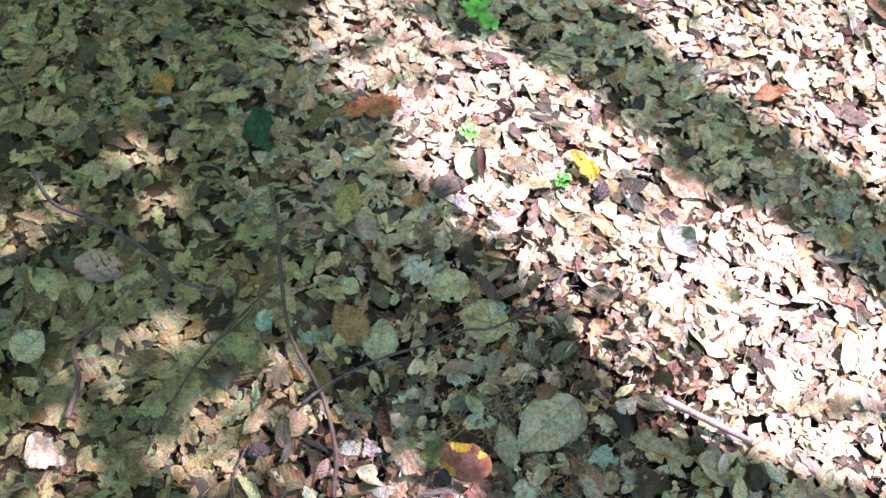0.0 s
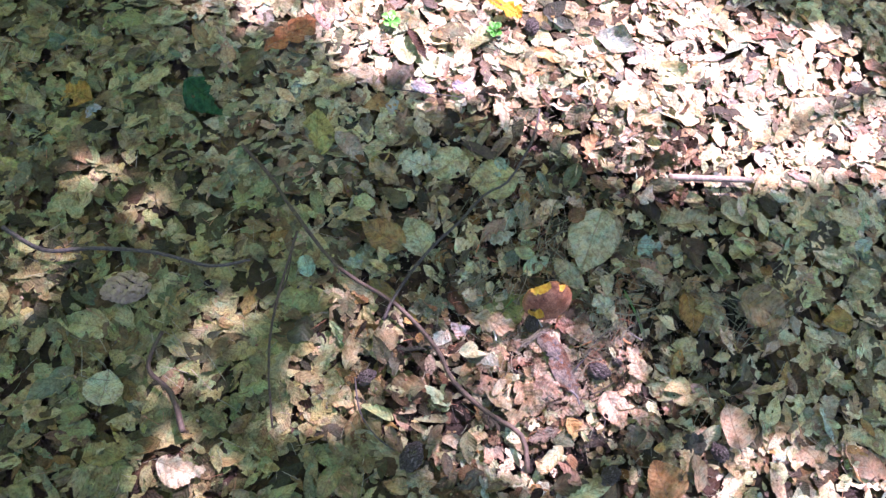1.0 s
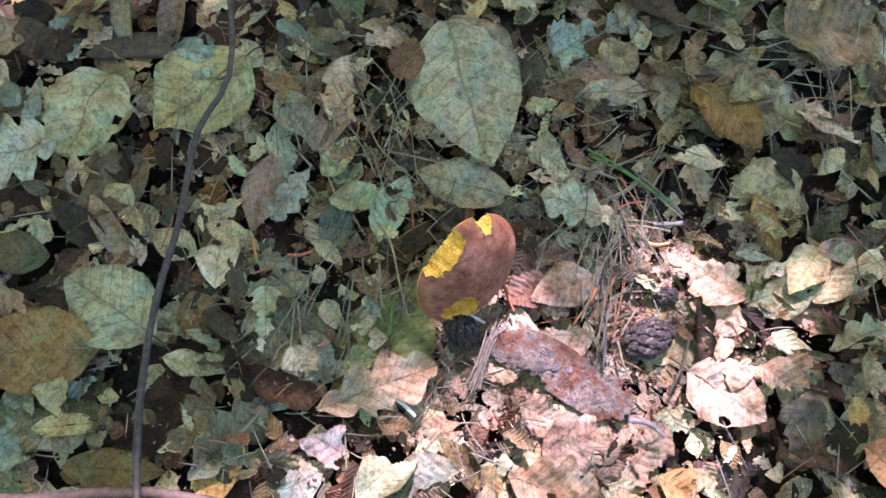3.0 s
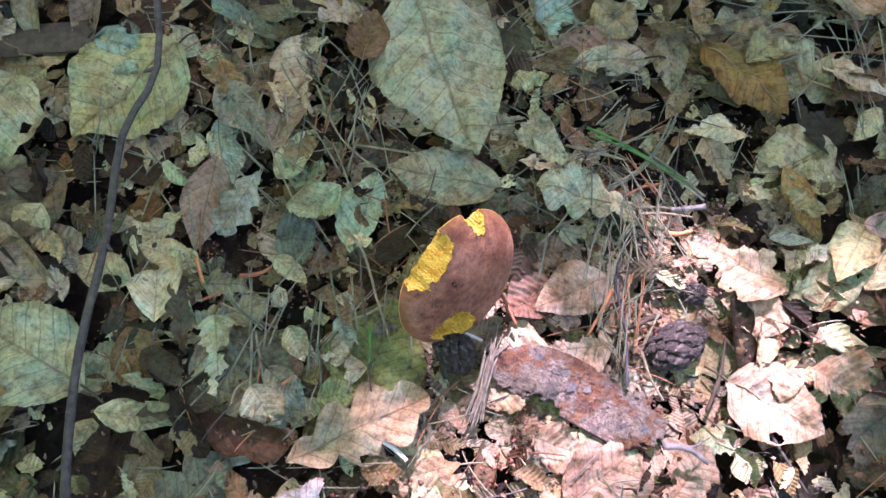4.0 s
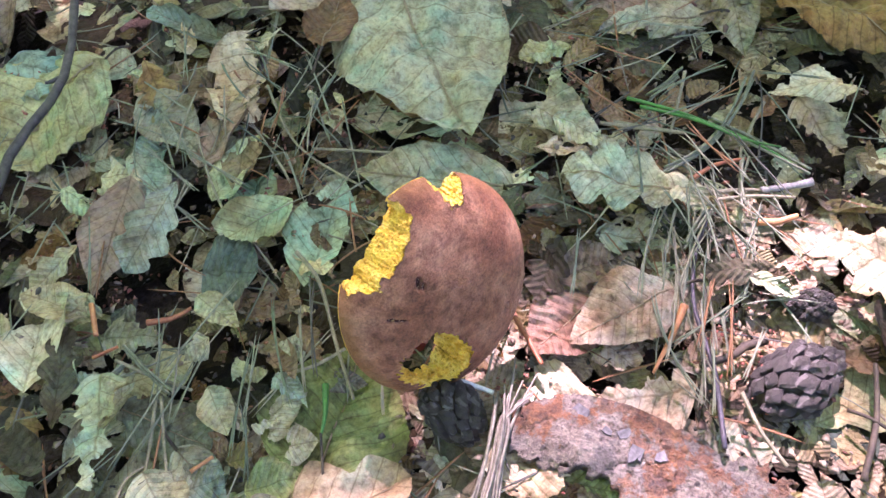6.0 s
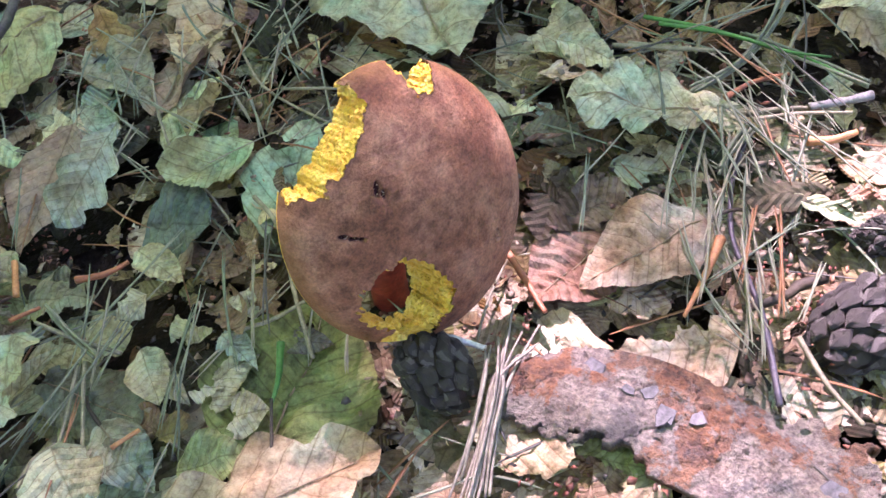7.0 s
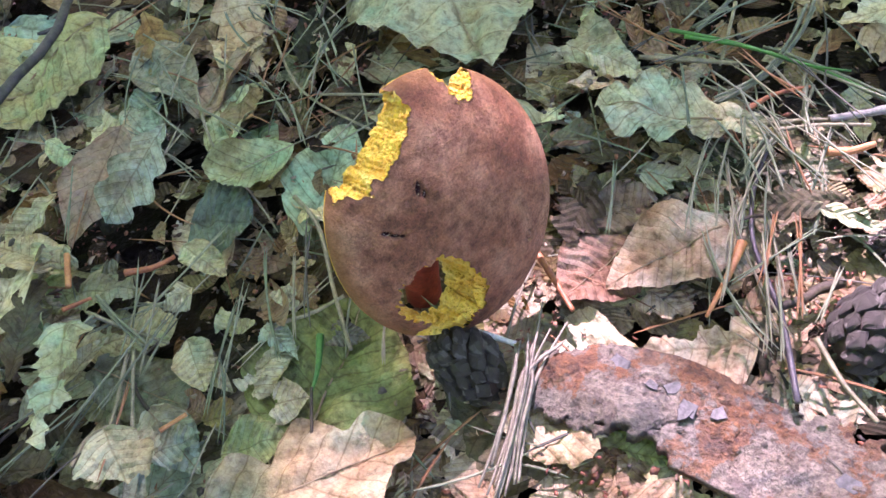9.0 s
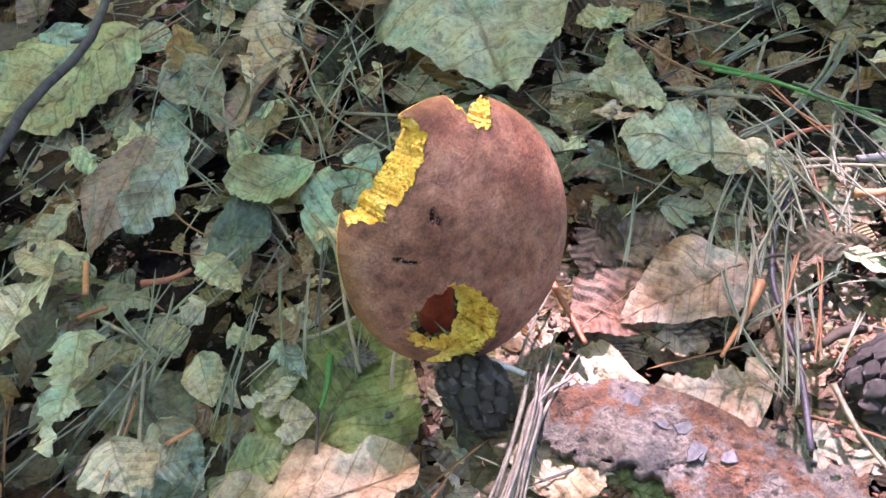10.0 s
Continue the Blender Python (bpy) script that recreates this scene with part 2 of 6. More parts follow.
def bark_material():
    """Pine bark: each scale's own tone, under grain, rust stains and a grey bloom."""
    m, nt, bsdf = node_material("flaky_bark")
    obj = nt.nodes.new("ShaderNodeTexCoord").outputs["Object"]
    tint = nt.nodes.new("ShaderNodeAttribute")
    tint.attribute_name = "tint"
    n1 = noise_node(nt, 42.0, 8.0, 0.70, obj)
    n2 = noise_node(nt, 300.0, 5.0, 0.65, obj)
    n3 = noise_node(nt, 1000.0, 5.0, 0.68, obj)
    rust = ramp(nt, n1, [(0.36, (0.022, 0.012, 0.009)), (0.42, (0.09, 0.036, 0.016)), (0.475, (0.17, 0.072, 0.028)), (0.50, (0.12, 0.105, 0.095)), (0.57, (0.235, 0.205, 0.18)), (0.63, (0.075, 0.074, 0.078))])
    c = mix_colour(nt, "MIX", 0.72, tint.outputs["Color"], rust)
    c = mix_colour(nt, "MULTIPLY", 0.85, c, ramp(nt, n2, [(0.33, (0.40, 0.36, 0.33)), (0.46, (0.95, 0.94, 0.93)), (0.66, (1.35, 1.33, 1.3))]))
    c = mix_colour(nt, "MULTIPLY", 1.0, c, (0.84, 0.84, 0.80))
    c = mix_colour(nt, "MULTIPLY", 0.8, c, ramp(nt, n3, [(0.34, (0.45, 0.42, 0.40)), (0.5, (1.0, 1.0, 1.0)), (0.68, (1.35, 1.34, 1.32))]))
    nt.links.new(c, bsdf.inputs["Base Color"])
    bsdf.inputs["Roughness"].default_value = 0.65
    bump(nt, bsdf, math_node(nt, "ADD", n2, math_node(nt, "MULTIPLY", n3, 0.5)), 1.0, 0.0026)
    return m


def canopy_material():
    m, nt, bsdf = node_material("canopy_leaf")
    n1 = noise_node(nt, 6.0, 3.0)
    c = ramp(nt, n1, [(0.3, (0.035, 0.07, 0.02)), (0.7, (0.07, 0.125, 0.035))])
    nt.links.new(c, bsdf.inputs["Base Color"])
    bsdf.inputs["Roughness"].default_value = 0.5
    tr = add(nt, "ShaderNodeBsdfTranslucent", Color=(0.33, 0.55, 0.16, 1.0))
    mx = add(nt, "ShaderNodeMixShader", Fac=0.64)
    nt.links.new(bsdf.outputs[0], mx.inputs[1])
    nt.links.new(tr.outputs[0], mx.inputs[2])
    nt.links.new(mx.outputs[0], nt.nodes["Material Output"].inputs["Surface"])
    return m


LEAF = leaf_material("dry_leaf")
FRESH = leaf_material("fresh_leaf", 7.0, 0.35, 0.4)
PIECE = tinted_material("needle_and_crumb")
SOIL = soil_material()
BARK = bark_material()
SKIN = cap_material()
FLESH = flesh_material()
STEM = grain_material("stem_skin", (0.16, 0.012, 0.012), (0.42, 0.07, 0.035), 160.0, 0.6, 0.0006, (1, 1, 0.3))
CONE_SCALE = grain_material("cone_scale", (0.008, 0.006, 0.005), (0.088, 0.077, 0.070), 420.0, 0.65, 0.003)
CONE_EDGE = grain_material("cone_scale_edge", (0.020, 0.017, 0.016), (0.21, 0.195, 0.185), 420.0, 0.6, 0.002)
CONE_TAN = grain_material("cone_scale_tan", (0.16, 0.12, 0.08), (0.36, 0.29, 0.20), 260.0, 0.65, 0.0006)
CONE_CORE = grain_material("cone_core", (0.02, 0.014, 0.010), (0.05, 0.034, 0.024), 200.0, 0.8)
TWIG_DARK = grain_material("dark_twig", (0.018, 0.016, 0.015), (0.075, 0.068, 0.062), 220.0, 0.7, 0.0006)
TWIG_BROWN = grain_material("brown_twig", (0.022, 0.016, 0.011), (0.075, 0.055, 0.036), 200.0, 0.75, 0.0006)
TWIG_GREY = grain_material("grey_twig", (0.09, 0.085, 0.085), (0.26, 0.25, 0.25), 260.0, 0.7, 0.0006)
TWIG_PURPLE = grain_material("purple_twig", (0.035, 0.028, 0.038), (0.10, 0.085, 0.115), 260.0, 0.5, 0.0004)
TWIG_PALE = grain_material("pale_stick", (0.12, 0.095, 0.07), (0.30, 0.25, 0.20), 150.0, 0.7, 0.0006)
STRAW = grain_material("dry_straw", (0.12, 0.11, 0.07), (0.27, 0.24, 0.16), 260.0, 0.55, 0.0003)
STRAW_GREEN = grain_material("grey_green_needle", (0.07, 0.085, 0.052), (0.18, 0.19, 0.13), 260.0, 0.5, 0.0003)
STRAW_WHITE = grain_material("bleached_straw", (0.5, 0.5, 0.5), (0.75, 0.75, 0.74), 260.0, 0.5, 0.0002)
NEEDLE_ORANGE = grain_material("orange_scale", (0.28, 0.11, 0.04), (0.48, 0.22, 0.09), 300.0, 0.55, 0.0004)
NEEDLE_RED = grain_material("red_stalk", (0.20, 0.06, 0.03), (0.34, 0.12, 0.05), 300.0, 0.55, 0.0004)
NEEDLE_GREY = grain_material("grey_needle", (0.08, 0.07, 0.055), (0.24, 0.22, 0.17), 300.0, 0.6, 0.0003)
GRASS = grain_material("green_blade", (0.02, 0.10, 0.015), (0.06, 0.22, 0.04), 120.0, 0.45, 0.0002)
BARK_GREY = grain_material("bark_grey", (0.025, 0.025, 0.028), (0.10, 0.098, 0.104), 420.0, 0.6, 0.0006)
RIB = grain_material("leaf_rib", (0.13, 0.09, 0.05), (0.26, 0.20, 0.12), 260.0, 0.6, 0.0002)
SEEDLING = grain_material("seedling_green", (0.05, 0.30, 0.03), (0.12, 0.48, 0.06), 90.0, 0.45, 0.0003)
CANOPY = canopy_material()
TRUNK = grain_material("tree_bark", (0.05, 0.04, 0.03), (0.16, 0.13, 0.10), 8.0, 0.9, 0.02, (1, 1, 0.25))


# ---------- building helpers ----------
def mesh_object(name, verts, faces, material, uv=None, tint=None, parent=None, smooth=True):
    """One mesh object; uv and tint are given for each vertex."""
    me = bpy.data.meshes.new(name)
    if isinstance(faces, np.ndarray):
        n, k = faces.shape
        me.vertices.add(len(verts))
        me.vertices.foreach_set("co", np.asarray(verts, np.float32).ravel())
        me.loops.add(n * k)
        me.loops.foreach_set("vertex_index", faces.astype(np.int32).ravel())
        me.polygons.add(n)
        me.polygons.foreach_set("loop_start", np.arange(0, n * k, k, dtype=np.int32))
        me.update(calc_edges=True)
    else:
        me.from_pydata(verts if isinstance(verts, list) else verts.tolist(), [], faces)
    loops = np.empty(len(me.loops), np.int32)
    me.loops.foreach_get("vertex_index", loops)
    if uv is not None:
        layer = me.uv_layers.new(name="UVMap")
        layer.data.foreach_set("uv", np.asarray(uv, np.float32)[loops].ravel())
    if tint is not None:
        layer = me.attributes.new("tint", "FLOAT_COLOR", "POINT")
        full = np.ones((len(me.vertices), 4), np.float32)
        full[:, :3] = tint
        layer.data.foreach_set("color", full.ravel())
    if smooth:
        me.polygons.foreach_set("use_smooth", np.ones(len(me.polygons), bool))
    me.materials.append(material)
    me.update()
    me.validate()
    ob = new(name, me)
    if parent is not None:
        ob.parent = parent
    return ob


def part(name, bm, material, parent, label=""):
    me = bpy.data.meshes.new(name)
    bm.to_mesh(me)
    bm.free()
    me.materials.append(material)
    me.polygons.foreach_set("use_smooth", np.ones(len(me.polygons), bool))
    ob = new(name, me)
    ob.parent = parent
    if label:
        tagged(ob, label)
    return ob


def ground_height(x, y):
    """Gentle unevenness of the forest floor."""
    return 0.0025 * np.sin(7.3 * x + 1.1) * np.cos(6.1 * y + 0.4) + 0.0015 * np.sin(19.0 * x - 13.0 * y)


def wave(u, seed, f0=3.0):
    """A rough one-dimensional wave, about -1 to 1."""
    a = np.sin(u * f0 * 6.28 + seed * 3.1) + 0.6 * np.sin(u * f0 * 2.3 * 6.28 + seed * 7.7) + 0.4 * np.sin(u * f0 * 5.1 * 6.28 + seed * 1.7)
    return a / 1.6


def half_width(kind, u, seed, side):
    """Half of the leaf's width along its length, 0 to 1."""
    if kind == "round":
        return np.sqrt(np.clip(1 - (2 * u - 1) ** 2, 0, 1)) * (1 + 0.06 * wave(u, seed + side, 2.0))
    if kind == "oak":
        lobes = 0.46 + 0.54 * np.abs(np.sin(u * 11.0 + 0.6 * side + 0.3 * seed)) ** 0.9
        return np.sin(np.pi * np.clip(u, 0, 1) ** 1.35) ** 0.6 * lobes + 0.03
    w = np.sin(np.pi * np.clip(u, 0, 1) ** 0.82) ** 0.95
    teeth = 1 - 0.035 * ((u * 17.0 + 0.37 * seed) % 1.0) * (u > 0.06)
    return w * teeth * (1 + 0.06 * wave(u, seed + 2 * side, 0.8))


def jag(q, seed):
    """A ragged line, as dry leaf tears: saw teeth at three sizes."""
    tri = lambda k: 2 * np.abs(k % 1.0 - 0.5) - 0.5
    return 0.09 * tri(q * 1.3 + seed) + 0.10 * tri(q * 3.1 + seed * 3.3) + 0.07 * tri(q * 7.7 + seed * 5.1)


def tear_field(x, y, cuts):
    """Positive where the leaf is left, negative where it was torn or eaten away; lengths in leaf widths."""
    d = 9.0 + 0 * x
    for how, a, b, c, e in cuts:
        if how == "line":
            n, q = x * math.cos(a) + y * math.sin(a), -x * math.sin(a) + y * math.cos(a)
            d = np.minimum(d, b - n + c * jag(q, e))
        else:
            d = np.minimum(d, np.hypot(x - a, (y - b) * 1.3) - c * (1 + 0.8 * jag(np.arctan2(y - b, x - a) * 1.4, e)))
    return d


def tear_cuts(kind, ratio, r):
    """How a leaf is torn: ratio is its length in widths."""
    cuts = []
    if kind == "torn":
        for k in range(r.integers(1, 4)):
            a = r.choice([0.5, -0.5, 0.9, -0.9, 1.3, -1.3, 2.3, -2.3, 3.1]) + r.normal(0, 0.25)
            reach = abs(math.cos(a)) * ratio * 0.5 + abs(math.sin(a)) * 0.5
            cuts.append(("line", a, reach * r.uniform(0.05, 0.55), r.uniform(0.5, 1.4), r.uniform(0, 9)))
    for k in range(r.integers(1, 4) if kind == "torn" else r.integers(0, 3)):
        side = r.choice([-1, 1])
        cuts.append(("bite", r.uniform(-0.45, 0.45) * ratio, side * r.uniform(0.30, 0.52), r.uniform(0.06, 0.17), r.uniform(0, 9)))
    if r.random() < 0.35:
        cuts.append(("bite", r.uniform(-0.35, 0.35) * ratio, r.uniform(-0.3, 0.3), r.uniform(0.03, 0.07), r.uniform(0, 9)))
    return cuts


def leaf_shape(kind, length, width, curl, seed, nu, nv, rough=1.0):
    """Vertices, faces and uv of one leaf: x along it from its stalk, y across it, z up."""
    r = np.random.default_rng(int(seed * 1000) + 11)
    u = np.linspace(0, 1, nu + 1)
    v = np.linspace(-1, 1, nv + 1)
    U, V = np.meshgrid(u, v, indexing="ij")
    left, right = half_width(kind, u, seed, 1.0), half_width(kind, u, seed, -1.0)
    W = np.where(V > 0, left[:, None], right[:, None])
    X = length * U
    Y = width * 0.5 * W * V
    i = np.arange(nu)[:, None] * (nv + 1) + np.arange(nv)[None, :]
    F = np.stack([i, i + nv + 1, i + nv + 2, i + 1], -1).reshape(-1, 4)
    cuts = tear_cuts(kind, length / width, r)
    if cuts:
        x, y = (X - 0.5 * length) / width, Y / width
        d = tear_field(x, y, cuts)
        left_over = (d > 0).ravel()
        keep = left_over[F].sum(1) >= 2
        if keep.sum() > 6:
            F = F[keep]
            # draw the torn margin onto its line
            for _ in range(3):
                e = 1e-3
                d = np.minimum(tear_field(x, y, cuts), 0)
                gx = (tear_field(x + e, y, cuts) - tear_field(x - e, y, cuts)) / (2 * e)
                gy = (tear_field(x, y + e, cuts) - tear_field(x, y - e, cuts)) / (2 * e)
                g2 = np.maximum(gx * gx + gy * gy, 0.3)
                x, y = x - np.clip(0.9 * d * gx / g2, -0.12, 0.12), y - np.clip(0.9 * d * gy / g2, -0.12, 0.12)
            X, Y = x * width + 0.5 * length, y * width
    s, q = X / length, 2 * Y / width
    c1, c2, c3, tw = r.uniform(-0.3, 0.9), r.uniform(-1, 1), r.uniform(0, 6.28), r.normal(0, 0.5)
    # cupped across, arched along, twisted, with a wavy lifted margin
    Z = curl * width * (0.75 * c1 * q ** 2 + 0.55 * np.abs(q) ** 3 * np.sin(s * 6 + c3 + 1.5 * np.sign(q)) + 0.5 * tw * q * (s - 0.5))
    Z = Z + curl * length * 0.6 * c2 * (s - 0.5) ** 2
    Z = Z + rough * 0.030 * width * (np.sin(8 * s + 3 * q + seed * 5) + np.sin(5 * q - 11 * s + seed) + 0.6 * np.sin(13 * q + 17 * s + 2 * seed))
    for _ in range(2):
        a, o, h = r.uniform(0, 6.28), r.uniform(-0.4, 0.4), r.normal(0, 0.12)
        Z = Z + rough * h * min(1.0, 0.3 + curl * 1.5) * width * np.abs((s - 0.5) * 1.6 * np.cos(a) + q * 0.5 * np.sin(a) - o)
    # pleated between the side ribs, folded a little along the midrib
    Z = Z + (0.030 if nu > 30 else 0.016) * width * rough * np.abs(np.sin((s * 9 - np.abs(q) * 2.2) * np.pi)) - 0.04 * width * np.exp(-(q / 0.15) ** 2) * rough
    if curl > 0.6:
        # rolled along the length
        a = q * curl * 1.9
        rad = width * 0.5 / (curl * 1.9)
        Y = rad * np.sin(a)
        Z = rad * (1 - np.cos(a)) + 0.03 * width * np.sin(9 * s)
    return np.stack([X, Y, Z], -1).reshape(-1, 3), F, np.stack([s, q * 0.5 + 0.5], -1).reshape(-1, 2)


def turn_matrix(yaw, tilt, roll):
    return np.array(Euler((roll, tilt, yaw)).to_matrix())


# ---------- the forest floor ----------
def build_ground():
    near = np.linspace(-1.3, 1.9, 200)
    far = np.array([2.5, 4.0, 7.0, 12.0, 25.0, 60.0, 150.0, 400.0, 1000.0])
    xs = np.concatenate([0.3 - far[::-1], near, 0.3 + far])
    ys = xs + 0.2
    X, Y = np.meshgrid(xs, ys, indexing="ij")
    Z = ground_height(X, Y) * (np.abs(X - 0.3) < 2.4) * (np.abs(Y - 0.5) < 2.4)
    inside = (np.abs(X - 0.3) < 1.7) & (np.abs(Y - 0.5) < 1.7)
    Z = Z - 0.016 + inside * 0.0022 * np.sin(X * 83.0 + np.sin(Y * 61.0)) * np.cos(Y * 77.0)
    n = len(xs)
    i = np.arange(n - 1)[:, None] * n + np.arange(n - 1)[None, :]
    F = np.stack([i, i + n, i + n + 1, i + 1], -1).reshape(-1, 4)
    ob = mesh_object("ground", np.stack([X, Y, Z], -1).reshape(-1, 3), F, SOIL)
    return tagged(ob, "dark crumbly forest soil under leaf litter", "ground", kind="structure")


build_ground()

# ---------- the mushroom ----------
CAP_AT = Vector((0.15397, 0.29494, 0.05258))
CAP_N = Vector((-0.28792, -0.88111, 0.37517))
CAP_U = Vector((0.95054, -0.31060, 0.0))
CAP_V = Vector((0.11653, 0.35661, 0.92696))
CAP_A, CAP_B, CAP_H = 0.0375, 0.0409, 0.0152


def cap_bite(x, y):
    """Distance in metres to the nearest eaten edge of the cap, minus inside what was eaten."""
    x, y = x * 100, y * 100
    w = 0.06 * np.sin(9 * x + 5 * y) + 0.05 * np.sin(17 * y - 11 * x) + 0.03 * np.sin(31 * x + 23 * y)

    def oval(cx, cy, a, b, deg):
        c, s = math.cos(radians(deg)), math.sin(radians(deg))
        p, q = (x - cx) * c + (y - cy) * s, -(x - cx) * s + (y - cy) * c
        return (np.sqrt((p / a) ** 2 + (q / b) ** 2) - 1) * min(a, b)

    side = np.minimum(oval(-1.45, 3.55, 1.55, 0.85, 24), oval(-2.35, 2.95, 0.62, 0.62, 0))
    notch = np.minimum(oval(1.75, 3.60, 0.52, 0.68, 15), oval(1.58, 3.16, 0.42, 0.34, 0))
    hole = np.minimum(oval(-1.80, -1.20, 1.16, 1.00, -12), oval(-1.45, -1.95, 0.95, 1.05, 20))
    return (np.minimum(np.minimum(side, notch), hole) + w) * 0.01


def cap_top(x, y):
    r = np.sqrt((x / CAP_A) ** 2 + (y / CAP_B) ** 2).clip(0, 1)
    z = CAP_H * (1 - r ** 2.6) ** 0.55
    z = z + 0.0006 * np.sin(x * 160 + 1) * np.cos(y * 140) * (1 - r)
    # a swelling, fine wrinkles, and the pits
    z = z + 0.0002 * np.exp(-(((x + 0.012) / 0.006) ** 2 + ((y - 0.010) / 0.004) ** 2)) * np.sin(x * 900 + y * 500)
    return z - 0.0024 * cap_pits(x, y)


def cap_pits(x, y):
    """One inside the small slits that slugs left in the cap, nought outside."""
    out = 0.0 * x
    for px, py, a, b, deg in ((-0.0102, 0.0178, 0.0020, 0.0008, 62), (-0.0094, 0.0155, 0.0012, 0.0006, 70), (-0.0232, 0.0118, 0.0013, 0.0006, -35), (-0.0214, 0.0100, 0.0014, 0.0005, -30), (-0.0198, 0.0088, 0.0008, 0.0005, -30)):
        c, s = math.cos(radians(deg)), math.sin(radians(deg))
        p, q = (x - px) * c + (y - py) * s, -(x - px) * s + (y - py) * c
        out = np.maximum(out, np.exp(-(((p / a) ** 2 + (q / b) ** 2) ** 1.5)))
    ring = np.abs(np.hypot((x - 0.0155) / 0.0011, (y + 0.0183) / 0.0016) - 1)
    return np.maximum(out, 0.45 * np.exp(-(ring / 0.35) ** 2))


def cap_stains(x, y):
    """Bruises of the cap: darker where it was handled or rained on."""
    out = 0.0 * x
    for px, py, a, b, f in ((-0.0053, -0.0015, 0.0035, 0.0050, 0.9), (0.0012, 0.0241, 0.0060, 0.0045, 0.9), (0.0023, 0.0375, 0.0040, 0.0035, 0.8), (0.0100, 0.0206, 0.0040, 0.0030, 0.6), (0.0120, -0.0238, 0.0012, 0.0016, 1.0), (-0.0200, 0.0260, 0.0070, 0.0030, 0.6), (-0.0300, 0.0100, 0.0040, 0.0060, 0.5), (0.0160, 0.0270, 0.0030, 0.0060, 0.5)):
        out = np.maximum(out, f * np.exp(-((x - px) / a) ** 2 - ((y - py) / b) ** 2))
    return out


def cap_under(x, y):
    """The pore layer: hangs lowest half way out, drawn up at the stem and the margin."""
    r = np.sqrt((x / CAP_A) ** 2 + (y / CAP_B) ** 2).clip(0, 1)
    return -0.0045 * np.sin(np.pi * r ** 0.9) - 0.0015 + 0.0012 * r ** 6


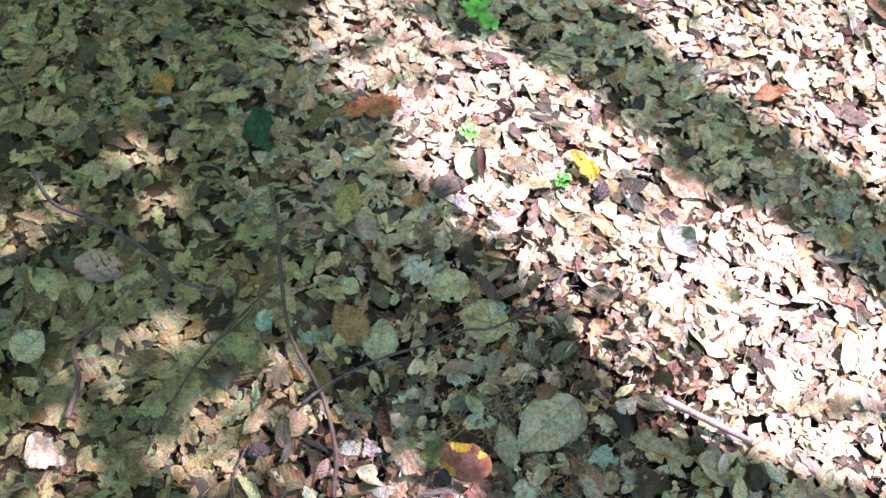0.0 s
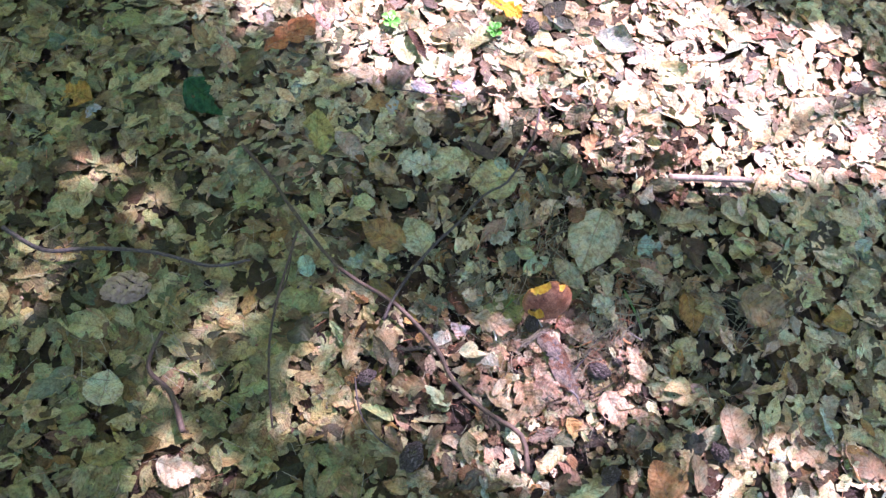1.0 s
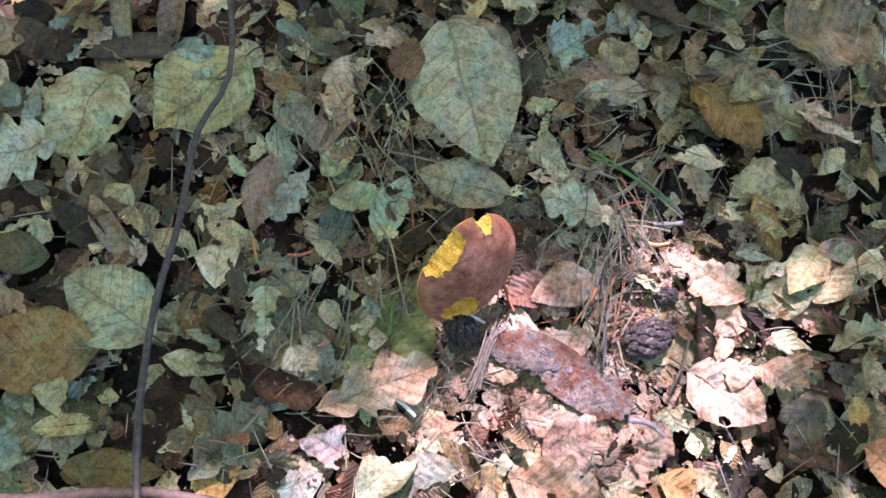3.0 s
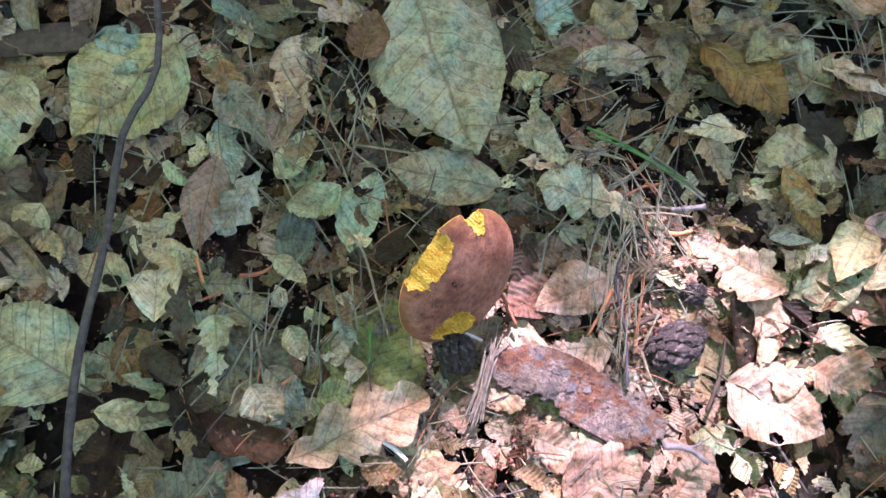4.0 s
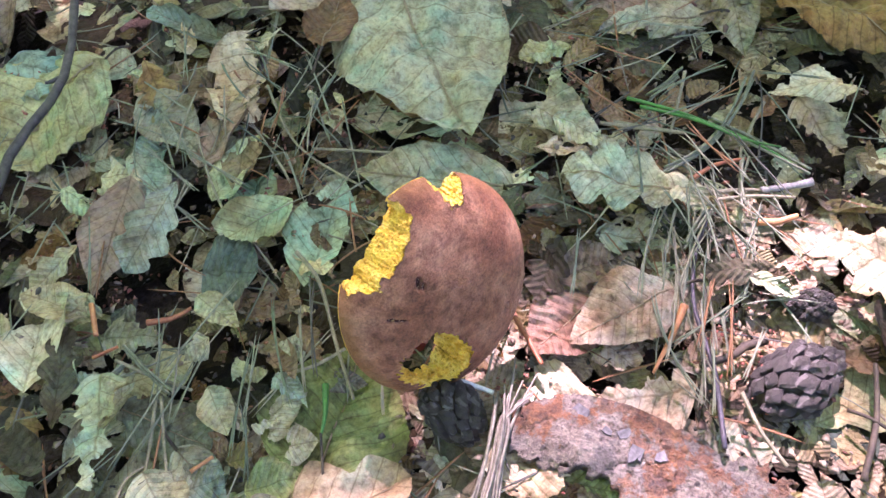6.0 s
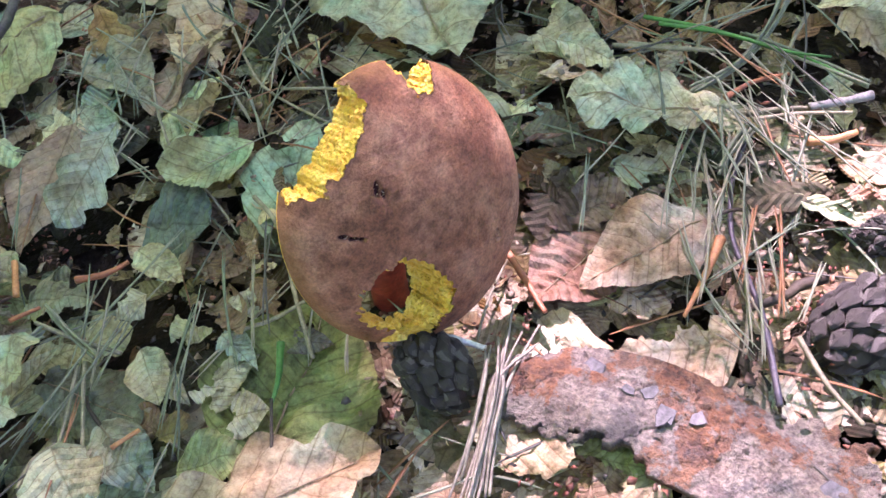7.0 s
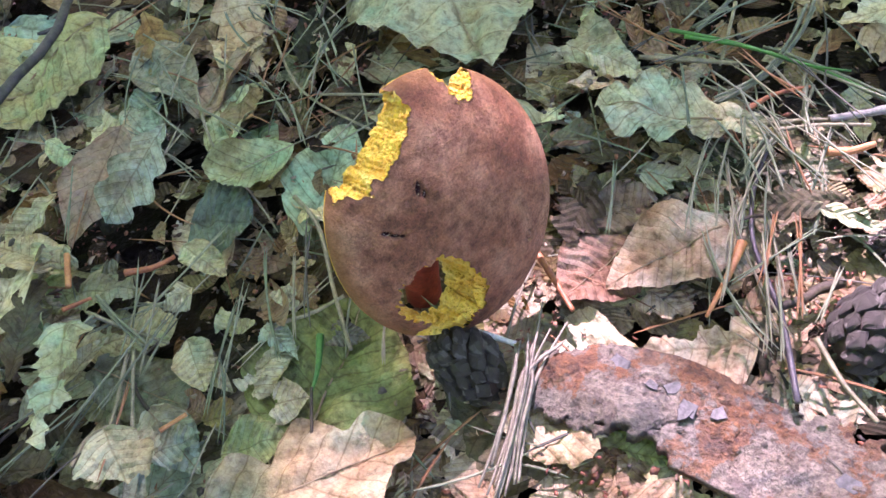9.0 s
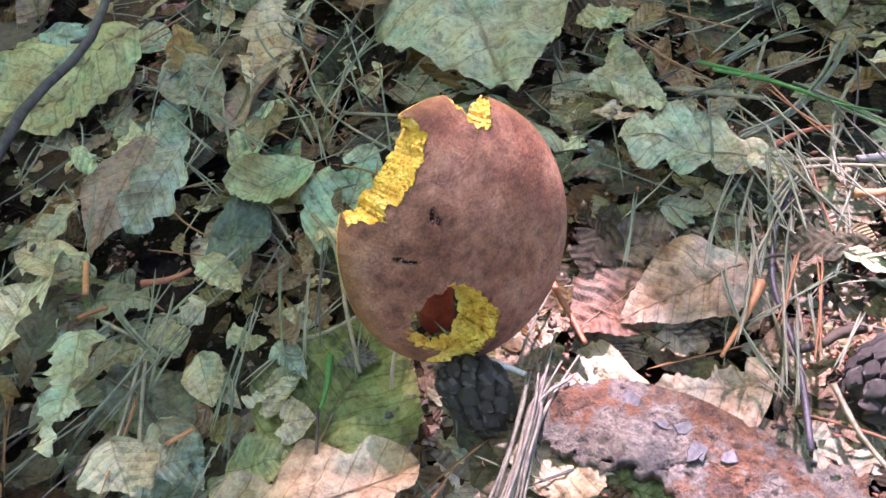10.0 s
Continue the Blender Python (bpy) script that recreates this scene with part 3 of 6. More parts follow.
def build_mushroom():
    root = new("mushroom")
    root.matrix_world = Matrix.Translation(CAP_AT) @ Matrix((CAP_U, CAP_V, CAP_N)).transposed().to_4x4()
    tagged(root, "brown-capped bolete with yellow flesh, eaten edges, leaning in litter", "mushroom")
    nr, na = 120, 420
    r = np.sin(np.linspace(0, 1, nr + 1)[1:] * np.pi / 2)
    a = np.arange(na) / na * 2 * np.pi
    R, A = np.meshgrid(r, a, indexing="ij")
    x, y = CAP_A * R * np.cos(A), CAP_B * R * np.sin(A)
    d = cap_bite(x, y)
    ring = np.arange(na)
    i = np.arange(nr - 1)[:, None] * na + ring[None, :]
    j = np.arange(nr - 1)[:, None] * na + ((ring + 1) % na)[None, :]
    F = np.stack([i, i + na, j + na, j], -1).reshape(-1, 4)
    inside = d.ravel() > 0
    F = F[inside[F].sum(1) >= 2]
    # draw the vertices outside onto the eaten edge
    for _ in range(6):
        e = 1e-5
        gx, gy = (cap_bite(x + e, y) - cap_bite(x - e, y)) / (2 * e), (cap_bite(x, y + e) - cap_bite(x, y - e)) / (2 * e)
        g2 = gx * gx + gy * gy + 1e-9
        dd = np.minimum(cap_bite(x, y), 0)
        x, y = x - 0.8 * dd * gx / g2, y - 0.8 * dd * gy / g2
    z = cap_top(x, y)
    lift = 0.0005 * np.exp(-np.maximum(cap_bite(x, y), 0) / 0.0012)
    P = np.stack([x, y, z + lift], -1).reshape(-1, 3)
    centre = len(P)
    P = np.vstack([P, [[0, 0, CAP_H]]])
    faces = F.tolist() + [[centre, k, (k + 1) % na] for k in range(na)]
    # the skin is gnawed off the flesh from the hole down to the margin
    gx, gy = P[:, 0] * 100 + 2.0, P[:, 1] * 100 + 3.05
    c, sn = math.cos(radians(-50)), math.sin(radians(-50))
    gnaw = ((gx * c + gy * sn) / 0.90) ** 2 + ((-gx * sn + gy * c) / 0.60) ** 2 + 0.22 * np.sin(gx * 9) * np.sin(gy * 11)
    P[:, 2] -= 0.0045 * np.clip(1.05 - gnaw, 0, 1) ** 0.7
    bare = [f for f in faces if np.mean(gnaw[f]) < 1.0]
    skin = mesh_object("cap", P, [f for f in faces if np.mean(gnaw[f]) >= 1.0], SKIN, parent=root)
    tagged(skin, "velvety reddish-brown cap skin with pits")
    rim = skin.data.attributes.new("rim", "FLOAT", "POINT")
    rim.data.foreach_set("value", np.append(np.clip((R.ravel() - 0.9) / 0.1, 0, 1), 0).astype(np.float32))
    for name, field in (("pit", cap_pits), ("stain", cap_stains)):
        spot = skin.data.attributes.new(name, "FLOAT", "POINT")
        spot.data.foreach_set("value", field(P[:, 0], P[:, 1]).astype(np.float32))
    # flesh: the walls of the eaten edges, sloping outwards, and the pores beneath
    count = {}
    for f in faces:
        for k in range(len(f)):
            e = (f[k], f[(k + 1) % len(f)])
            count[tuple(sorted(e))] = count.get(tuple(sorted(e)), []) + [e]
    edges = [v[0] for v in count.values() if len(v) == 1]
    verts, wall = [], []
    index = {}
    steps = 18

    def column(k):
        if k in index:
            return index[k]
        px, py, pz = P[k]
        e = 1e-5
        g = np.array([cap_bite(px + e, py) - cap_bite(px - e, py), cap_bite(px, py + e) - cap_bite(px, py - e)])
        g = g / (np.linalg.norm(g) + 1e-12)
        eaten = cap_bite(px, py) < 0.0006
        rr = math.hypot(px / CAP_A, py / CAP_B)
        # the flesh stands out beyond the torn skin, most at the far wall of the hole
        far_wall = py < -0.002 and px > -0.0135
        spread = (0.0014 if far_wall else 0.0006) if eaten else 0.0
        low = cap_under(px, py)
        if eaten and py > 0.026 and 0.010 < px < 0.0195:
            # little flesh is left under the skin of the notch
            low = max(low, pz - 0.0035)
        first = len(verts)
        for s in range(steps + 1):
            f = s / steps
            n1 = noise.noise(Vector((px * 950, py * 950, s * 0.8)))
            n2 = noise.noise(Vector((px * 380, py * 380, 7 + s * 0.4)))
            o = spread * f ** 0.75 + (0.0008 * n1 + 0.0006 * n2) * (1 if eaten else 0) * (0 < s)
            wx, wy = px - g[0] * o, py - g[1] * o
            if eaten:
                lim = math.hypot(wx / CAP_A, wy / CAP_B)
                if lim > 0.98:
                    wx, wy = wx * 0.98 / lim, wy * 0.98 / lim
            verts.append((wx, wy, pz * (1 - f) + low * f - (0.0004 if s == 0 else 0)))
        index[k] = first
        return first

    for k0, k1 in edges:
        c0, c1 = column(k0), column(k1)
        for s in range(steps):
            wall.append([c1 + s, c0 + s, c0 + s + 1, c1 + s + 1])
    base = len(verts)
    zb = cap_under(P[:, 0], P[:, 1])
    verts += np.stack([P[:, 0], P[:, 1], zb], -1).tolist()
    wall += [[base + k for k in reversed(f)] for f in faces]
    top = len(verts)
    lumps = np.array([noise.noise(Vector((p[0] * 700, p[1] * 700, 3.0))) for p in P]) * 0.0006
    verts += np.stack([P[:, 0], P[:, 1], P[:, 2] - 0.0012 + lumps], -1).tolist()
    wall += [[top + k for k in f] for f in bare]
    for k0, k1 in edges:
        wall.append([index[k1] + steps, index[k0] + steps, base + k0, base + k1])
    flesh = mesh_object("flesh", verts, wall, FLESH, parent=root)
    tagged(flesh, "bright yellow flesh and pores at the eaten edges")
    # stem: bends down from the middle of the cap to the ground
    path = [Vector(p) for p in ((0.0, 0.0, -0.001), (0.0, -0.005, -0.009), (-0.002, -0.013, -0.017), (-0.004, -0.025, -0.024), (-0.006, -0.040, -0.031), (-0.006, -0.052, -0.036))]
    rads = (0.0054, 0.0050, 0.0050, 0.0054, 0.0062, 0.0062)
    sv, sf = tube(path, rads, 20, 5, 0.0004)
    tagged(mesh_object("stem", sv, sf, STEM, parent=root), "dark red bent mushroom stem")
    return root


def tube(path, rads, sides, sub, rough=0.0):
    """A bent round stalk through the points, with closed ends."""
    pts, rr = [], []
    n = len(path)
    for k in range(n - 1):
        p0, p1, p2, p3 = path[max(k - 1, 0)], path[k], path[k + 1], path[min(k + 2, n - 1)]
        for s in range(sub):
            t = s / sub
            pts.append(0.5 * (2 * p1 + (p2 - p0) * t + (2 * p0 - 5 * p1 + 4 * p2 - p3) * t * t + (3 * p1 - p0 - 3 * p2 + p3) * t ** 3))
            rr.append(rads[k] * (1 - t) + rads[k + 1] * t)
    pts.append(path[-1])
    rr.append(rads[-1])
    verts, faces = [], []
    side = Vector((0.3, 0.2, 1.0))
    for k, p in enumerate(pts):
        way = (pts[min(k + 1, len(pts) - 1)] - pts[max(k - 1, 0)]).normalized()
        x = way.cross(side).normalized()
        y = way.cross(x).normalized()
        for s in range(sides):
            a = 2 * math.pi * s / sides
            q = rr[k] + rough * noise.noise(Vector((p.x * 300 + 3 * math.cos(a), p.y * 300 + 3 * math.sin(a), p.z * 300)))
            verts.append(tuple(p + x * q * math.cos(a) + y * q * math.sin(a)))
    for k in range(len(pts) - 1):
        for s in range(sides):
            t = (s + 1) % sides
            faces.append([k * sides + s, k * sides + t, (k + 1) * sides + t, (k + 1) * sides + s])
    faces.append(list(range(sides))[::-1])
    faces.append([(len(pts) - 1) * sides + s for s in range(sides)])
    return verts, faces


build_mushroom()

# places kept clear of high leaves: x, y, radius
clear = [(0.150, 0.270, 0.030), (0.165, 0.300, 0.022), (0.088, 0.262, 0.028), (0.317, 0.250, 0.028), (0.175, 0.235, 0.025)]

# ---------- pine cones ----------
def build_cone(length, width, count, open_by, material, label, group="pine cones on the forest floor"):
    """A pine cone lying along x, its base at -x: a core and scales set in a spiral."""
    root = new("pine_cone")
    tagged(root, label, "pine cone", group)
    bm = bmesh.new()
    bmesh.ops.create_uvsphere(bm, u_segments=16, v_segments=10, radius=1.0)
    for v in bm.verts:
        v.co = Vector((v.co.z * length * 0.46, v.co.x * width * 0.38, v.co.y * width * 0.38))
    part("core", bm, CONE_CORE, root)
    # the scales: weathered rhombic shields with a keel and a knob, on a short neck, no two quite alike
    r = np.random.default_rng(count)
    kinds = []
    for _ in range(5):
        bm = bmesh.new()
        at = lambda *c: bm.verts.new(Vector(c) + Vector(r.normal(0, 0.055, 3)))
        outer = [at(*c) for c in ((1.05, 0, 0.02), (0.55, 0.45, 0.02), (0.10, 0.64, 0), (-0.35, 0.40, -0.05), (-0.75, 0, -0.1), (-0.35, -0.40, -0.05), (0.10, -0.64, 0), (0.55, -0.45, 0.02))]
        upper = [at(*c) for c in ((0.82, 0, 0.20), (0.46, 0.30, 0.19), (0.10, 0.42, 0.20), (-0.22, 0.26, 0.13), (-0.50, 0, 0.08), (-0.22, -0.26, 0.13), (0.10, -0.42, 0.20), (0.46, -0.30, 0.19))]
        keel = [at(0.34, 0.02, 0.36), at(-0.02, 0, 0.33)]
        neck = [at(0.30, 0, -0.8), at(0.0, 0.30, -0.8), at(-0.40, 0, -0.8), at(0.0, -0.30, -0.8)]
        for k in range(8):
            q = (k + 1) % 8
            bm.faces.new((outer[k], outer[q], upper[q], upper[k])).material_index = int(r.random() < 0.5)
            top = keel[0] if k in (0, 1, 6, 7) else keel[1]
            bm.faces.new((upper[k], upper[q], top))
        bm.faces.new((upper[2], keel[1], keel[0]))
        bm.faces.new((upper[6], keel[0], keel[1]))
        for k in range(4):
            q = (k + 1) % 4
            bm.faces.new((outer[(2 * q) % 8], outer[2 * k + 1], outer[2 * k], neck[k], neck[q]))
        bmesh.ops.recalc_face_normals(bm, faces=bm.faces)
        scale_mesh = bpy.data.meshes.new("scale")
        bm.to_mesh(scale_mesh)
        bm.free()
        scale_mesh.materials.append(material)
        scale_mesh.materials.append(CONE_EDGE if material == CONE_SCALE else material)
        kinds.append(scale_mesh)
    for k in range(count):
        f = (k + 0.5) / count
        ang = k * 2.39996
        x = length * (f - 0.5) * 0.92
        prof = math.sin(math.pi * min(max(f * 0.86 + 0.10, 0), 1)) ** 0.72
        rad = width * 0.5 * prof * 0.93
        size = width * (0.140 + 0.100 * prof)
        n = Vector((0.25 + 1.3 * (f - 0.45), math.cos(ang), math.sin(ang))).normalized()
        along = (Vector((1, 0, 0)) - n * n.x).normalized()
        along = (along + n * open_by).normalized()
        n2 = (n - along * n.dot(along)).normalized()
        across = n2.cross(along)
        m = Matrix((along, across, n2)).transposed().to_4x4()
        size *= 1 + 0.16 * math.sin(k * 12.9)
        ob = new("scale", kinds[k % 5])
        ob.parent = root
        ob.matrix_local = Matrix.Translation((x, rad * math.cos(ang), rad * math.sin(ang))) @ m @ pose(0, 0, 0, 13 * math.sin(k * 7.1), 13 * math.sin(k * 3.7), 24 * math.sin(k * 5.3)) @ Matrix.Diagonal((size * 0.80, size * 0.86, size * 0.95, 1))
    return root


def lay_cone(proto, x, y, z, yaw, tilt, size, label=""):
    ob = copy_thing(proto, pose(x, y, z, 0, tilt, yaw))
    ob.scale = (size, size, size)
    if label:
        tagged(ob, label)
    clear.append((x, y, 0.020 * size))
    return ob


grey_cone = build_cone(0.036, 0.025, 62, 0.15, CONE_SCALE, "closed dark grey pine cone lying in sunlit leaf litter")
grey_cone.matrix_world = pose(0.192, 0.174, 0.013, 0, -8, -35)
clear.append((0.192, 0.174, 0.024))
lay_cone(grey_cone, 0.130, 0.280, 0.012, 70, -10, 0.82, "dark closed pine cone under the edge of the mushroom cap")
lay_cone(grey_cone, 0.226, 0.177, 0.009, 120, 5, 0.50, "small grey pine cone beside a larger one")
lay_cone(grey_cone, 0.368, 0.785, 0.014, 60, -5, 1.0, "dark pine cone beside an orange leaf")
lay_cone(grey_cone, -0.134, 0.293, 0.013, 10, 0, 0.85, "dark brown pine cone in a sun fleck")
lay_cone(grey_cone, 0.137, 0.031, 0.014, 200, -5, 1.0, "dark pine cone on sunlit brown leaves")
lay_cone(grey_cone, 0.304, 0.0, 0.013, 100, 0, 0.9, "dark pine cone among dry needles")
lay_cone(grey_cone, -0.116, 0.162, 0.016, 40, -12, 1.25, "large dark pine cone beside a twig")
lay_cone(grey_cone, 0.527, 0.890, 0.012, 20, 0, 0.85, "dark pine cone at the edge of a shadow")
tan_cone = build_cone(0.072, 0.045, 84, 0.35, CONE_TAN, "large open tan pine cone lying on shaded leaves")
tan_cone.matrix_world = pose(-0.416, 0.548, 0.020, 0, 0, 175)
clear.append((-0.416, 0.548, 0.045))
lay_cone(tan_cone, -0.041, 0.277, 0.010, 60, -20, 0.42, "small pale-scaled pine cone beside a twig")


# ---------- the flake of pine bark ----------
def build_bark():
    """A thin curved plate of pine bark, scaling off in layers; each scale has its own height, tilt and colour."""
    r = np.random.default_rng(3)
    nu, nv = 190, 64
    length, half = 0.102, 0.0165
    u, v = np.meshgrid(np.linspace(0, 1, nu + 1), np.linspace(-1, 1, nv + 1), indexing="ij")
    x = length * u
    y = half * v + 0.003 * np.sin(5 * u)
    seeds = np.stack([r.uniform(-0.004, length + 0.004, 80), r.uniform(-half * 1.1, half * 1.1, 80)], -1)
    wob = np.stack([0.0016 * np.sin(y * 900 + x * 350) + 0.0009 * np.sin(x * 1900 + 2), 0.0014 * np.sin(x * 800 - y * 500) + 0.0008 * np.sin(y * 2300)], -1)
    pts = np.stack([x, y], -1) + wob
    dist = np.hypot((pts[..., None, 0] - seeds[:, 0]) * 0.75, pts[..., None, 1] - seeds[:, 1])
    cell = dist.argmin(-1)
    lift, tx, ty = r.uniform(0, 1, 80) ** 1.5, r.normal(0, 0.08, 80), r.normal(0, 0.10, 80)
    off = pts - seeds[cell]
    body = 0.0036 * (1 - 0.6 * v ** 2) + 0.0016 * np.sin(7 * u) + 0.0012 * np.sin(11 * u + 3 * v)
    z = body + 0.0016 * lift[cell] + tx[cell] * off[..., 0] + ty[cell] * off[..., 1]
    # the outline breaks off along the scales: narrow and pointed at the rusty end
    width = (0.34 + 0.66 * np.clip(u * 3.2, 0, 1) ** 0.7) * (1 - 0.35 * np.clip((u - 0.82) / 0.18, 0, 1))
    seed_u, seed_v = seeds[:, 0] / length, (seeds[:, 1] - 0.003 * np.sin(5 * seeds[:, 0] / length)) / half
    seed_w = (0.34 + 0.66 * np.clip(seed_u * 3.2, 0, 1) ** 0.7) * (1 - 0.35 * np.clip((seed_u - 0.82) / 0.18, 0, 1))
    stay = (np.abs(seed_v) < seed_w * 0.94) & (seed_u > 0.0) & (seed_u < 1.0)
    on = (stay[cell] | (np.abs(v) < width * 0.45)) & (np.abs(v) < width * 1.1)
    P = np.stack([x, y, z], -1).reshape(-1, 3)
    i = np.arange(nu)[:, None] * (nv + 1) + np.arange(nv)[None, :]
    F = np.stack([i, i + nv + 1, i + nv + 2, i + 1], -1).reshape(-1, 4)
    F = F[on.ravel()[F].sum(1) >= 3]
    # an underside, so that the plate has its thickness
    low = P.copy()
    low[:, 2] = body.ravel() * 0.8 - 0.0026
    edges = np.concatenate([F[:, [k, (k + 1) % 4]] for k in range(4)])
    code = np.sort(edges, 1) @ (1000000, 1)
    _, first, many = np.unique(code, return_index=True, return_counts=True)
    rim = edges[first[many == 1]]
    n = len(P)
    F = np.vstack([F, F[:, ::-1] + n, np.stack([rim[:, 1], rim[:, 0], rim[:, 0] + n, rim[:, 1] + n], -1)])
    tones = np.array(((0.27, 0.135, 0.065), (0.17, 0.080, 0.042), (0.30, 0.24, 0.19), (0.36, 0.32, 0.29), (0.15, 0.15, 0.16), (0.31, 0.20, 0.125)))
    col = np.zeros((80, 3))
    for k in range(80):
        rusty = min(max(1 - seed_u[k] * 2.4, 0.0), 1.0)
        w = np.array((0.8 + rusty, 0.4 + 2 * rusty, 1.2 * (1 - rusty), 1.6 * (1 - rusty), 0.55, 0.9))
        col[k] = tones[r.choice(6, p=w / w.sum())] * 0.44 * r.uniform(0.75, 1.15) * (1 - 0.45 * min(max(1 - seed_u[k] * 5, 0.0), 1.0))
    tint = np.vstack([col[cell].reshape(-1, 3), np.tile((0.05, 0.03, 0.02), (n, 1))])
    root = new("bark_flake")
    root.matrix_world = pose(0.133, 0.262, 0.009, 0, 1, -81)
    tagged(root, "flaky orange and grey strip of pine bark in the sun", "bark")
    mesh_object("strip", np.vstack([P, low]), F, BARK, tint=tint, parent=root, smooth=False)
    for k in range(9):
        # loose flakes standing a little off the strip
        fu, fv = r.uniform(0.10, 0.94), r.uniform(-0.75, 0.75)
        s = r.uniform(0.003, 0.0075)
        n = r.integers(5, 9)
        ring = [(s * r.uniform(0.4, 1.3) * math.cos(6.283 * q / n), s * r.uniform(0.3, 0.8) * math.sin(6.283 * q / n)) for q in range(n)]
        verts = [(p[0], p[1], 0.0) for p in ring] + [(p[0] * 0.9, p[1] * 0.9, 0.0004) for p in ring]
        faces = [list(range(n))[::-1], list(range(n, 2 * n))] + [[q, (q + 1) % n, n + (q + 1) % n, n + q] for q in range(n)]
        fl = mesh_object("flake", verts, faces, BARK_GREY, parent=root, smooth=False)
        fl.matrix_local = pose(length * fu, half * 0.8 * fv, 0.0036 * (1 - 0.6 * fv * fv) + 0.0010, r.uniform(-7, 7) - 16 * fv, r.uniform(-7, 7), r.uniform(0, 360))
    for k in range(5):
        clear.append((0.135 + 0.003 * k, 0.250 - 0.02 * k, 0.018))


build_bark()


def wood_chip(x, y, yaw, length, width, label):
    """A flat weathered chip of wood with split, uneven ends."""
    nu, nv = 26, 10
    u, v = np.meshgrid(np.linspace(0, 1, nu + 1), np.linspace(-1, 1, nv + 1), indexing="ij")
    split = 0.10 * np.sin(v * 9 + 1) + 0.05 * np.sin(v * 23)
    px = length * (u - 0.5) * (1 + split)
    py = width * 0.5 * v * (1 - 0.25 * u ** 3) + 0.03 * width * np.sin(9 * u)
    pz = 0.004 + 0.0008 * np.sin(v * 14 + u * 2) + 0.0005 * np.sin(v * 31) - 0.003 * np.abs(v) ** 6
    P = np.stack([px, py, pz], -1).reshape(-1, 3)
    low = P * (1, 1, 0)
    i = np.arange(nu)[:, None] * (nv + 1) + np.arange(nv)[None, :]
    F = np.stack([i, i + nv + 1, i + nv + 2, i + 1], -1).reshape(-1, 4)
    edge = [k * (nv + 1) for k in range(nu)] + [nu * (nv + 1) + k for k in range(nv)] + [k * (nv + 1) + nv for k in range(nu, 0, -1)] + list(range(nv, 0, -1))
    n = len(P)
    side = np.array([[b, a, a + n, b + n] for a, b in zip(edge, edge[1:] + edge[:1])])
    ob = mesh_object("wood_chip", np.vstack([P, low]), np.vstack([F, F[:, ::-1] + n, side[:, ::-1]]), TWIG_BROWN)
    ob.matrix_world = pose(x, y, 0.010, 2, 1, yaw)
    clear.append((x, y, width * 0.7))
    return tagged(ob, label, "wood")


wood_chip(0.178, 0.588, 128, 0.060, 0.022, "grey-brown weathered chip of wood on the litter")


# ---------- single leaves ----------
def fallen_leaf(kind, x, y, yaw, length, width, colour, curl, label, z=0.009):
    """One leaf lying on the litter, from its stalk end at x, y."""
    seed = abs(math.sin(x * 91.7 + y * 47.3)) * 9.0
    nu, nv = (44, 20) if length > 0.03 else (26, 12)
    P, F, uv = leaf_shape(kind, length, width, curl, seed, nu, nv)
    P[:, 2] -= np.percentile(P[:, 2], 25)
    fresh = colour[1] > colour[0] * 1.7
    ob = mesh_object("leaf", P, F, FRESH if fresh else LEAF, uv, np.tile(colour, (len(P), 1)))
    ob.matrix_world = pose(x, y, z + 0.005 + float(ground_height(x, y)), 4 * math.sin(seed * 5), 3 * math.cos(seed * 7), yaw)
    tagged(ob, label, "leaf")
    c, s = math.cos(radians(yaw)), math.sin(radians(yaw))
    for t in (0.25, 0.5, 0.75):
        clear.append((x + c * length * t, y + s * length * t, 0.36 * max(width, length * 0.3)))
    # the midrib, and the stalk of whole leaves
    if curl < 0.6 and length > 0.024 and kind != "torn":
        row = np.arange(0, nu + 1, 4) * (nv + 1) + nv // 2
        line = [Vector(P[q]) + Vector((0, 0, 0.0002)) for q in row[:-1]]
        size = np.linspace(0.00055, 0.0002, len(line)) * min(1.0, length / 0.06)
        sv, sf = tube(line, list(size), 6, 3)
        mesh_object("midrib", sv, sf, RIB, parent=ob)
    if kind == "beech" and length > 0.03:
        sv, sf = tube([Vector((0.004, 0, P[nv // 2, 2])), Vector((-0.006, 0.0005, 0.0012)), Vector((-0.013, 0.002, -0.002))], (0.0007, 0.0006, 0.0007), 6, 3)
        mesh_object("stalk", sv, sf, TWIG_BROWN, parent=ob)
    return ob


fallen_leaf("beech", 0.316, 0.410, -134, 0.1254, 0.0840, (0.40, 0.41, 0.31), 0.12, "large pale grey-green hornbeam leaf with ribbed veins", 0.016)
fallen_leaf("beech", 0.321, 0.411, -101, 0.0733, 0.0440, (0.36, 0.32, 0.23), 0.10, "tan ribbed leaf tucked under a larger leaf", 0.012)
fallen_leaf("beech", 0.254, 0.409, 18, 0.0389, 0.0273, (0.20, 0.12, 0.07), 0.30, "small brown pointed leaf lying on a pale one", 0.022)
fallen_leaf("torn", 0.319, 0.342, -21, 0.0899, 0.0582, (0.30, 0.42, 0.38), 0.10, "faded bluish-green leaf with a torn edge")
fallen_leaf("beech", 0.218, 0.516, 167, 0.0861, 0.0756, (0.42, 0.42, 0.24), 0.12, "large yellowish-green leaf under a dark twig")
fallen_leaf("torn", 0.194, 0.563, -74, 0.0646, 0.0458, (0.30, 0.41, 0.35), 0.10, "bluish-green leaf beneath a yellowish leaf", 0.006)
